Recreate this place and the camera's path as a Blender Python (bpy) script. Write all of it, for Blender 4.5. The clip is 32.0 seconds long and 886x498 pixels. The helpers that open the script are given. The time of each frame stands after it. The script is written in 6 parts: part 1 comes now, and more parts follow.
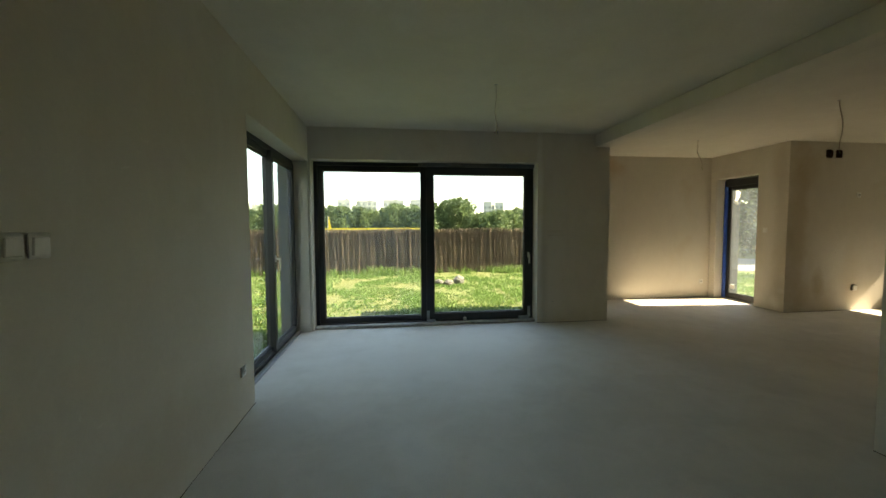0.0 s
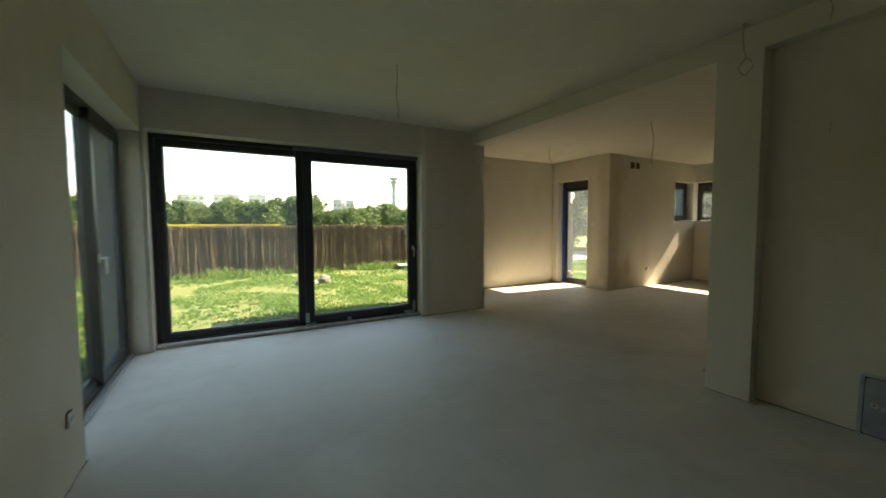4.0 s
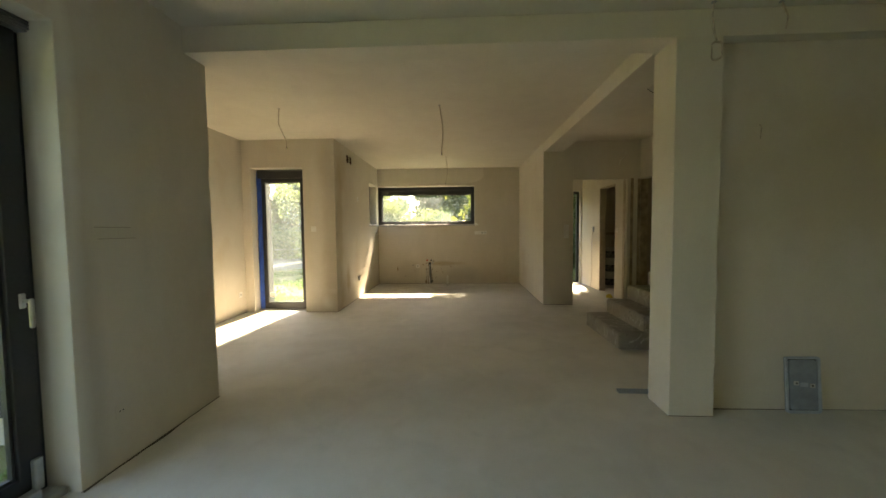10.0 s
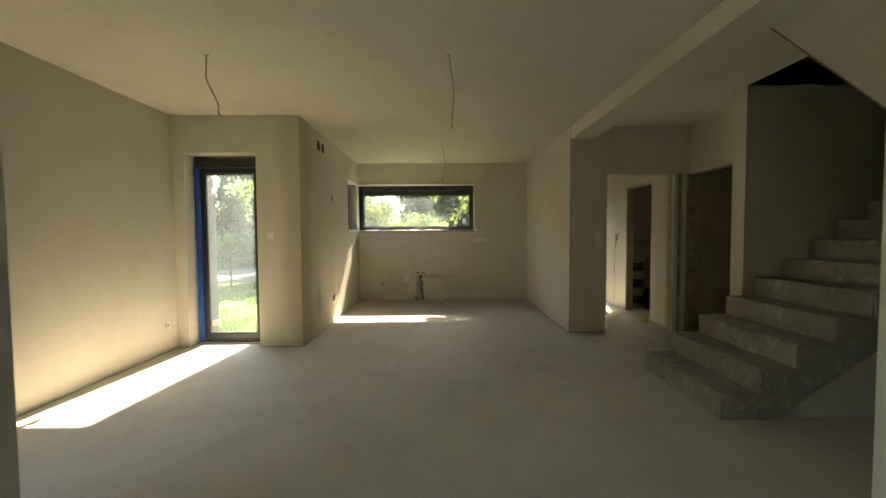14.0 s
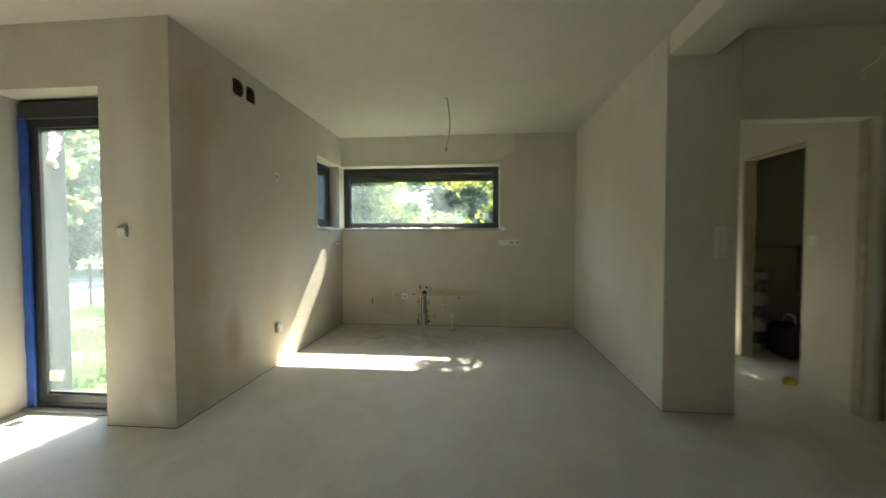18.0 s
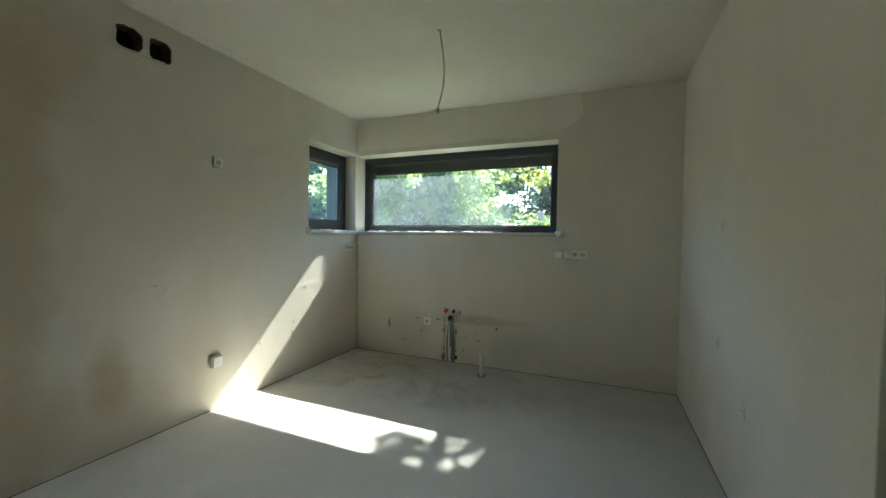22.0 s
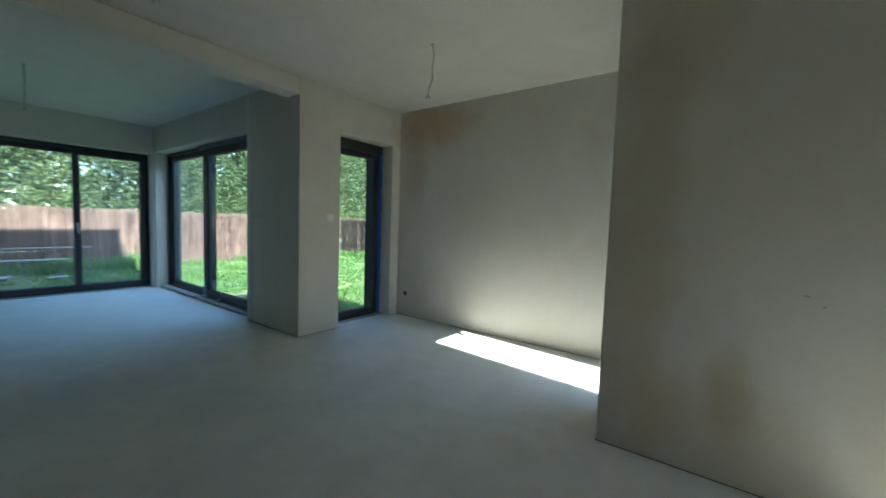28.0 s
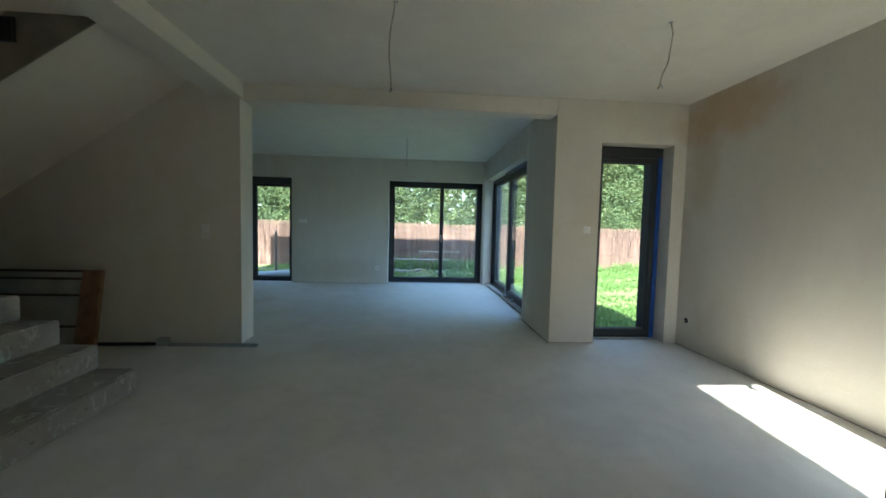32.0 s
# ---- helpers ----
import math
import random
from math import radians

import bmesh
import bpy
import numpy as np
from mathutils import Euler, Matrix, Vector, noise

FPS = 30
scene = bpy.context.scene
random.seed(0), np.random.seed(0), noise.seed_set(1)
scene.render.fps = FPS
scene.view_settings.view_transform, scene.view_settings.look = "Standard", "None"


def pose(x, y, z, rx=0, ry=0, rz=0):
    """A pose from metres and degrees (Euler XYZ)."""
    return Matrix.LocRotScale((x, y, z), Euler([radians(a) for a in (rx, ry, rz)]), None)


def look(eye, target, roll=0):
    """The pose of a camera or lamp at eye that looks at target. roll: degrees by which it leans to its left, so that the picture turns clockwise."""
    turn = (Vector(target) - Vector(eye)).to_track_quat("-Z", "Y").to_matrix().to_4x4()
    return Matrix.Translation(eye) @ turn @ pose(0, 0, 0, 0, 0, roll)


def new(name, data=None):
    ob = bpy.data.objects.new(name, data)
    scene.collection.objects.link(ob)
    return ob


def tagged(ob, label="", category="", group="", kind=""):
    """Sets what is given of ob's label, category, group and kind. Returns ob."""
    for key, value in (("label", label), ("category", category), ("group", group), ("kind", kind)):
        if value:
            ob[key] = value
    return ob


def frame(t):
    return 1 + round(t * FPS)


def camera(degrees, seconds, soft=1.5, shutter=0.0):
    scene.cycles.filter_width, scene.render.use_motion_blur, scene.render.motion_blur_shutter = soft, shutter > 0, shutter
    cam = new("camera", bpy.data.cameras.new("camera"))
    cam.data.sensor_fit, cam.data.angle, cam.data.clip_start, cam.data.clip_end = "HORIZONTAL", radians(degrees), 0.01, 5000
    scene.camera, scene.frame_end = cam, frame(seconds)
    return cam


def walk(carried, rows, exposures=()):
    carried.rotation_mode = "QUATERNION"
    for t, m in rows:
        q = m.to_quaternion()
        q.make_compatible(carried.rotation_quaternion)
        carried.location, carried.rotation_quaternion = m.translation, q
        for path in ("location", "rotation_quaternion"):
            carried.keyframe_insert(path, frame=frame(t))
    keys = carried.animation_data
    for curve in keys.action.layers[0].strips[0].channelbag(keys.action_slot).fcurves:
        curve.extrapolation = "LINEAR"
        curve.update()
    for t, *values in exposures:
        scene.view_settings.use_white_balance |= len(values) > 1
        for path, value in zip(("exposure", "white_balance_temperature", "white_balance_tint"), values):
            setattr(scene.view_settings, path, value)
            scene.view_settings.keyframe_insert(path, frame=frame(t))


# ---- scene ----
cam = camera(98.8, 32.0, 1.5, 0.5)
PATH = [
    (0, (-0.153, 0.165, 1.346), (0.107, 2.145, 1.238), -0.3),
    (0.5, (-0.222, 0.151, 1.36), (0.088, 2.124, 1.247), -0.2),
    (1, (-0.28, 0.112, 1.362), (0.092, 2.074, 1.249), -0.2),
    (1.5, (-0.318, 0.104, 1.357), (0.099, 2.056, 1.246), -0.3),
    (2, (-0.399, 0.1, 1.342), (0.083, 2.039, 1.238), -0.1),
    (2.5, (-0.474, 0.071, 1.328), (0.075, 1.992, 1.229), -0.1),
    (4.5, (-0.529, 0.811, 1.257), (0.67, 2.406, 1.134), -0.1),
    (5, (-0.507, 1.137, 1.253), (0.898, 2.555, 1.134), 0.0),
    (5.5, (-0.505, 1.401, 1.255), (1.052, 2.652, 1.142), -0.2),
    (6, (-0.461, 1.691, 1.256), (1.226, 2.76, 1.145), -0.2),
    (6.5, (-0.433, 1.931, 1.252), (1.345, 2.84, 1.144), -0.2),
    (7, (-0.4, 2.193, 1.258), (1.456, 2.929, 1.153), -0.4),
    (7.5, (-0.336, 2.435, 1.255), (1.569, 3.033, 1.149), -0.3),
    (8, (-0.271, 2.68, 1.245), (1.671, 3.148, 1.142), -0.3),
    (8.5, (-0.21, 2.916, 1.252), (1.758, 3.256, 1.149), -0.3),
    (9, (-0.132, 3.121, 1.255), (1.852, 3.349, 1.152), -0.5),
    (9.5, (-0.015, 3.288, 1.262), (1.977, 3.429, 1.159), -0.5),
    (10, (0.135, 3.419, 1.276), (2.13, 3.505, 1.169), -0.6),
    (10.5, (0.294, 3.542, 1.29), (2.291, 3.575, 1.184), -0.5),
    (11, (0.455, 3.59, 1.292), (2.453, 3.607, 1.188), -0.7),
    (11.5, (0.631, 3.633, 1.293), (2.629, 3.65, 1.192), -0.6),
    (12, (0.802, 3.641, 1.294), (2.8, 3.66, 1.197), -0.5),
    (12.5, (0.966, 3.652, 1.295), (2.964, 3.67, 1.204), -0.4),
    (13, (1.152, 3.693, 1.298), (3.15, 3.694, 1.215), -0.4),
    (13.5, (1.348, 3.69, 1.298), (3.346, 3.686, 1.217), -0.4),
    (15.5, (2.149, 3.71, 1.285), (4.148, 3.666, 1.22), -0.2),
    (16, (2.426, 3.703, 1.265), (4.423, 3.622, 1.196), -0.2),
    (16.5, (2.682, 3.686, 1.267), (4.678, 3.572, 1.201), -0.2),
    (17, (2.948, 3.635, 1.266), (4.943, 3.498, 1.197), -0.3),
    (17.5, (3.259, 3.534, 1.258), (5.256, 3.446, 1.195), -0.4),
    (18, (3.626, 3.346, 1.251), (5.616, 3.533, 1.188), -0.1),
    (18.5, (3.937, 3.151, 1.266), (5.897, 3.544, 1.2), 0.1),
    (19, (4.23, 2.989, 1.283), (6.148, 3.553, 1.218), 0.5),
    (19.5, (4.465, 2.874, 1.284), (6.345, 3.552, 1.219), 0.6),
    (20, (4.681, 2.763, 1.277), (6.535, 3.511, 1.22), 0.6),
    (20.5, (4.824, 2.705, 1.262), (6.67, 3.47, 1.21), 0.9),
    (21, (4.977, 2.671, 1.26), (6.82, 3.447, 1.209), 0.9),
    (21.5, (5.096, 2.664, 1.279), (6.941, 3.434, 1.229), 0.9),
    (22, (5.201, 2.666, 1.297), (7.047, 3.434, 1.247), 0.9),
    (22.5, (5.303, 2.649, 1.296), (7.143, 3.432, 1.247), 0.8),
    (23, (5.409, 2.629, 1.296), (7.236, 3.44, 1.249), 0.8),
    (23.5, (5.501, 2.614, 1.284), (7.32, 3.445, 1.238), 0.8),
    (24, (5.612, 2.621, 1.278), (7.43, 3.453, 1.23), 0.9),
    (24.5, (5.757, 2.622, 1.285), (7.572, 3.462, 1.234), 0.8),
    (25, (5.889, 2.658, 1.26), (7.577, 3.73, 1.207), 0.9),
    (25.5, (6.028, 2.711, 1.235), (7.32, 4.236, 1.182), 1.3),
    (26, (6.125, 2.807, 1.218), (6.767, 4.699, 1.144), 2.1),
    (26.5, (6.184, 2.935, 1.197), (6.161, 4.932, 1.109), 2.2),
    (28.5, (6.525, 3.072, 1.256), (5.168, 4.534, 1.115), 1.7),
    (29, (6.623, 3.177, 1.267), (5.137, 4.508, 1.127), 1.5),
    (29.5, (6.703, 3.252, 1.261), (5.081, 4.415, 1.124), 1.5),
    (30, (6.778, 3.348, 1.255), (5.03, 4.311, 1.126), 1.5),
    (30.5, (6.846, 3.447, 1.269), (4.998, 4.202, 1.144), 1.5),
    (31, (6.879, 3.567, 1.267), (4.952, 4.088, 1.146), 1.3),
    (31.5, (6.915, 3.682, 1.261), (4.941, 3.985, 1.139), 1.3),
    (32, (6.97, 3.779, 1.263), (4.979, 3.929, 1.143), 1.4),
]
walk(cam, [(t, look(eye, target, roll)) for t, eye, target, roll in PATH],
     [(0.0, 2.55, 8700, 5), (2.0, 2.62, 8750, 5), (5.0, 2.51, 8900, 5), (6.0, 2.56, 9000, 5), (7.0, 2.76, 9100, 6), (9.0, 3.34, 9300, 8), (12.0, 3.35, 8900, 7), (13.0, 3.15, 8700, 5), (15.0, 3.08, 7700, 3), (16.0, 3.10, 7200, 2),
      (17.0, 3.34, 6900, 0), (19.0, 3.32, 6300, -3), (21.0, 3.22, 5850, -4), (23.0, 3.14, 5600, -5), (24.0, 3.18, 5450, -6), (26.0, 2.76, 5150, -7), (29.0, 2.73, 5250, -2), (30.0, 2.75, 5350, -1),
      (31.0, 2.88, 5500, 0), (32.0, 3.14, 5650, 1)])

# ---- world, sun, exposure ----
world = bpy.data.worlds.new("sky")
world.use_nodes = True
scene.world = world
_wn = world.node_tree
_sky = _wn.nodes.new("ShaderNodeTexSky")
_sky.sky_type = "NISHITA"
_sky.sun_disc = False
SUN_ELEV, SUN_AZ = 44.5, 95.0          # azimuth clockwise from north (+y)
_sky.sun_elevation = radians(SUN_ELEV)
_sky.sun_rotation = radians(SUN_AZ)
_sky.air_density, _sky.dust_density, _sky.ozone_density = 1.0, 1.0, 1.0
_wn.links.new(_sky.outputs[0], _wn.nodes["Background"].inputs[0])
_wn.nodes["Background"].inputs[1].default_value = 0.15

_sd = bpy.data.lights.new("sun", "SUN")
_sd.energy, _sd.angle, _sd.color = 4.8, radians(0.55), (1.0, 0.92, 0.80)
sun = new("sun", _sd)
_e, _a = radians(SUN_ELEV), radians(SUN_AZ)
SUN_DIR = Vector((math.cos(_e) * math.sin(_a), math.cos(_e) * math.cos(_a), math.sin(_e)))
sun.matrix_world = look((30, 0, 30), Vector((30, 0, 30)) - SUN_DIR)


# ---- small tools ----
def link(name, me, mat=None, parent=None):
    ob = new(name, me)
    if mat is not None:
        me.materials.append(mat)
    if parent is not None:
        ob.parent = parent
    return ob


def part(name, bm, material, parent, label=""):
    """One bmesh as one mesh object under a thing or a part."""
    me = bpy.data.meshes.new(name)
    bm.to_mesh(me)
    bm.free()
    ob = link(name, me, material, parent)
    if label:
        tagged(ob, label)
    return ob


def empty(name, m=None):
    ob = new(name)
    ob.empty_display_size = 0.1
    if m is not None:
        ob.matrix_world = m
    return ob


def box(x0, y0, z0, x1, y1, z1, bevel=0.0, bm=None, seg=1):
    """A box from corner to corner, its edges rounded."""
    own = bmesh.new()
    v = [own.verts.new(c) for c in ((x0, y0, z0), (x1, y0, z0), (x1, y1, z0), (x0, y1, z0), (x0, y0, z1), (x1, y0, z1), (x1, y1, z1), (x0, y1, z1))]
    for f in ((3, 2, 1, 0), (4, 5, 6, 7), (0, 1, 5, 4), (1, 2, 6, 5), (2, 3, 7, 6), (3, 0, 4, 7)):
        own.faces.new([v[i] for i in f])
    if bevel:
        bmesh.ops.bevel(own, geom=own.edges[:], offset=bevel, segments=seg, affect="EDGES", clamp_overlap=True)
    if bm is None:
        return own
    me = bpy.data.meshes.new("tmp")
    own.to_mesh(me)
    own.free()
    bm.from_mesh(me)
    bpy.data.meshes.remove(me)
    return bm


def cyl(p, q, r, n=12, r2=None, bm=None, caps=True):
    """A round bar from p to q."""
    bm = bm or bmesh.new()
    p, q = Vector(p), Vector(q)
    rot = (q - p).to_track_quat("Z", "Y").to_matrix().to_4x4()
    m = Matrix.Translation((p + q) / 2) @ rot
    bmesh.ops.create_cone(bm, cap_ends=caps, segments=n, radius1=r, radius2=r if r2 is None else r2, depth=(q - p).length, matrix=m)
    return bm


def tube(points, r, n=6, bm=None):
    """A thin bent tube along points."""
    bm = bm or bmesh.new()
    pts = [Vector(p) for p in points]
    rings = []
    for i, p in enumerate(pts):
        d = (pts[min(i + 1, len(pts) - 1)] - pts[max(i - 1, 0)]).normalized()
        side = d.cross(Vector((0.31, 0.52, 0.79))).normalized()
        up = d.cross(side)
        rings.append([bm.verts.new(p + r * (math.cos(a) * side + math.sin(a) * up)) for a in (2 * math.pi * k / n for k in range(n))])
    for a, b in zip(rings, rings[1:]):
        for k in range(n):
            bm.faces.new((a[k], a[(k + 1) % n], b[(k + 1) % n], b[k]))
    bm.faces.new(rings[0][::-1])
    bm.faces.new(rings[-1])
    return bm


def smooth_path(points, steps=6):
    """Points of a smooth curve through the given points."""
    p = [Vector(q) for q in points]
    p = [2 * p[0] - p[1]] + p + [2 * p[-1] - p[-2]]
    out = []
    for i in range(1, len(p) - 2):
        for k in range(steps):
            t = k / steps
            out.append(0.5 * (2 * p[i] + (p[i + 1] - p[i - 1]) * t + (2 * p[i - 1] - 5 * p[i] + 4 * p[i + 1] - p[i + 2]) * t * t
                              + (3 * p[i] - p[i - 1] - 3 * p[i + 1] + p[i + 2]) * t ** 3))
    return out + [p[-2]]


def cells(boxes, holes=()):
    """The outer skin of boxes with holes taken out, all square to the axes, as one closed bmesh."""
    cut = [sorted({round(b[k + s], 4) for b in list(boxes) + list(holes) for s in (0, 3)}) for k in range(3)]
    n = [len(c) - 1 for c in cut]

    def inside(b, p):
        return all(b[k] < p[k] < b[k + 3] for k in range(3))

    solid = {}
    for i in range(n[0]):
        for j in range(n[1]):
            for k in range(n[2]):
                p = [(cut[0][i] + cut[0][i + 1]) / 2, (cut[1][j] + cut[1][j + 1]) / 2, (cut[2][k] + cut[2][k + 1]) / 2]
                solid[i, j, k] = any(inside(b, p) for b in boxes) and not any(inside(h, p) for h in holes)
    bm, vs = bmesh.new(), {}

    def vert(i, j, k):
        if (i, j, k) not in vs:
            vs[i, j, k] = bm.verts.new((cut[0][i], cut[1][j], cut[2][k]))
        return vs[i, j, k]

    sides = (((-1, 0, 0), ((0, 0, 0), (0, 0, 1), (0, 1, 1), (0, 1, 0))), ((1, 0, 0), ((1, 0, 0), (1, 1, 0), (1, 1, 1), (1, 0, 1))),
             ((0, -1, 0), ((0, 0, 0), (1, 0, 0), (1, 0, 1), (0, 0, 1))), ((0, 1, 0), ((0, 1, 0), (0, 1, 1), (1, 1, 1), (1, 1, 0))),
             ((0, 0, -1), ((0, 0, 0), (0, 1, 0), (1, 1, 0), (1, 0, 0))), ((0, 0, 1), ((0, 0, 1), (1, 0, 1), (1, 1, 1), (0, 1, 1))))
    for (i, j, k), s in solid.items():
        if s:
            for (a, b, c), ring in sides:
                if not solid.get((i + a, j + b, k + c), False):
                    bm.faces.new([vert(i + u, j + v, k + w) for u, v, w in ring])
    bmesh.ops.dissolve_limit(bm, angle_limit=0.01, verts=bm.verts[:], edges=bm.edges[:])
    return bm


def structure(name, bm, mat, label, category, bevel=0.0, parent=None):
    ob = part(name, bm, mat, parent)
    tagged(ob, label, category, kind="structure")
    if bevel:
        md = ob.modifiers.new("edges", "BEVEL")
        md.width, md.segments, md.limit_method, md.angle_limit = bevel, 2, "ANGLE", radians(40)
    return ob


def mesh_from(name, verts, faces, mat, smooth=False):
    me = bpy.data.meshes.new(name)
    me.from_pydata(verts, [], faces)
    me.update()
    if smooth:
        me.polygons.foreach_set("use_smooth", [True] * len(me.polygons))
    return link(name, me, mat)


# ---- materials ----
def nodes_of(name):
    m = bpy.data.materials.new(name)
    m.use_nodes = True
    nt = m.node_tree
    return m, nt, nt.nodes["Principled BSDF"]


def add(nt, kind, **values):
    n = nt.nodes.new(kind)
    for k, v in values.items():
        n.inputs[k.replace("_", " ")].default_value = v
    return n


def mapped(nt, scale=(1, 1, 1), world_space=True):
    """Object coordinates, or the place in the world for what is built from pieces."""
    if world_space:
        c = nt.nodes.new("ShaderNodeNewGeometry").outputs["Position"]
    else:
        c = nt.nodes.new("ShaderNodeTexCoord").outputs["Object"]
    mp = nt.nodes.new("ShaderNodeMapping")
    mp.inputs["Scale"].default_value = scale
    nt.links.new(c, mp.inputs["Vector"])
    return mp.outputs[0]


def fac(nt, vec, scale, detail=4, rough=0.55, lo=0.35, hi=0.65, distort=0.0):
    """Noise spread between lo and hi to 0..1."""
    n = add(nt, "ShaderNodeTexNoise", Scale=scale, Detail=detail, Roughness=rough, Distortion=distort)
    nt.links.new(vec, n.inputs["Vector"])
    r = add(nt, "ShaderNodeMapRange", From_Min=lo, From_Max=hi)
    nt.links.new(n.outputs["Fac"], r.inputs["Value"])
    return r.outputs["Result"]


def mix(nt, f, a, b):
    m = nt.nodes.new("ShaderNodeMix")
    m.data_type = "RGBA"
    for sock, v in ((m.inputs[0], f), (m.inputs[6], a), (m.inputs[7], b)):
        if hasattr(v, "is_output"):
            nt.links.new(v, sock)
        else:
            sock.default_value = v if not isinstance(v, tuple) or len(v) == 4 else (*v, 1)
    return m.outputs[2]


def times(nt, a, b):
    m = nt.nodes.new("ShaderNodeMath")
    m.operation = "MULTIPLY"
    for sock, v in ((m.inputs[0], a), (m.inputs[1], b)):
        if hasattr(v, "is_output"):
            nt.links.new(v, sock)
        else:
            sock.default_value = v
    return m.outputs[0]


def bump(nt, bsdf, height, strength, dist=0.005, chain=None):
    b = add(nt, "ShaderNodeBump", Strength=strength, Distance=dist)
    nt.links.new(height, b.inputs["Height"])
    if chain is not None:
        nt.links.new(chain, b.inputs["Normal"])
    nt.links.new(b.outputs[0], bsdf.inputs["Normal"])
    return b.outputs[0]


def plain(name, col, rough=0.5, metal=0.0, vary=0.12, scale=30.0, relief=0.0, world_space=False):
    m, nt, b = nodes_of(name)
    v = mapped(nt, world_space=world_space)
    f = fac(nt, v, scale, 5)
    lo = tuple(c * (1 - vary) for c in col)
    hi = tuple(min(1, c * (1 + vary)) for c in col)
    nt.links.new(mix(nt, f, lo, hi), b.inputs["Base Color"])
    b.inputs["Roughness"].default_value, b.inputs["Metallic"].default_value = rough, metal
    if relief:
        bump(nt, b, f, relief)
    return m


def blot(nt, place, size):
    """A soft uneven mask for a stain or tone round a place in the world, with its half sizes."""
    g = nt.nodes.new("ShaderNodeNewGeometry")
    d = nt.nodes.new("ShaderNodeVectorMath")
    d.operation = "SUBTRACT"
    d.inputs[1].default_value = place
    nt.links.new(g.outputs["Position"], d.inputs[0])
    w = add(nt, "ShaderNodeTexNoise", Scale=3.5, Detail=5, Roughness=0.6)
    nt.links.new(g.outputs["Position"], w.inputs["Vector"])
    k = nt.nodes.new("ShaderNodeVectorMath")
    k.operation = "DIVIDE"
    k.inputs[1].default_value = size
    nt.links.new(d.outputs[0], k.inputs[0])
    n = nt.nodes.new("ShaderNodeVectorMath")
    n.operation = "LENGTH"
    nt.links.new(k.outputs[0], n.inputs[0])
    a = nt.nodes.new("ShaderNodeMath")
    a.operation = "ADD"
    nt.links.new(n.outputs["Value"], a.inputs[0])
    nt.links.new(times(nt, w.outputs["Fac"], 1.1), a.inputs[1])
    r = add(nt, "ShaderNodeMapRange", From_Min=1.55, From_Max=0.95)
    nt.links.new(a.outputs[0], r.inputs["Value"])
    return r.outputs["Result"]


def plaster(name, base, stain, pale, marks=()):
    """Raw machine plaster: trowel clouds, yellowed patches, dusty scuffs and fine relief."""
    m, nt, b = nodes_of(name)
    v = mapped(nt)
    big = fac(nt, v, 0.9, 3, 0.5, 0.40, 0.70, 0.4)
    mid = fac(nt, mapped(nt, (1, 1, 0.45)), 3.2, 6, 0.6, 0.35, 0.75, 0.6)
    fine = fac(nt, v, 55, 6, 0.7, 0.3, 0.7)
    spot = fac(nt, v, 1.7, 2, 0.4, 0.60, 0.74, 0.8)
    trowel = fac(nt, mapped(nt, (1, 1, 3.5)), 2.4, 3, 0.5, 0.3, 0.7, 1.2)
    col = mix(nt, times(nt, big, 0.5), base, pale)
    col = mix(nt, times(nt, mid, 0.38), col, tuple(c * 0.80 for c in base))
    col = mix(nt, times(nt, spot, 0.40), col, stain)
    col = mix(nt, times(nt, fine, 0.22), col, tuple(c * 0.78 for c in base))
    cloud = fac(nt, v, 11, 7, 0.68, 0.38, 0.70, 0.5)
    col = mix(nt, times(nt, cloud, 0.20), col, tuple(c * 0.86 for c in base))
    scuff = fac(nt, mapped(nt, (1, 1, 2.2)), 6.5, 8, 0.75, 0.63, 0.70, 1.6)
    col = mix(nt, times(nt, scuff, 0.30), col, tuple(min(0.82, c * 1.14) for c in pale))
    for place, size, tone, strength in marks:
        col = mix(nt, times(nt, blot(nt, place, size), strength), col, tone)
    nt.links.new(col, b.inputs["Base Color"])
    b.inputs["Roughness"].default_value = 0.88
    b.inputs["Specular IOR Level"].default_value = 0.25
    c = bump(nt, b, fine, 0.16, 0.002)
    c = bump(nt, b, cloud, 0.10, 0.004, c)
    c = bump(nt, b, trowel, 0.12, 0.008, c)
    return m


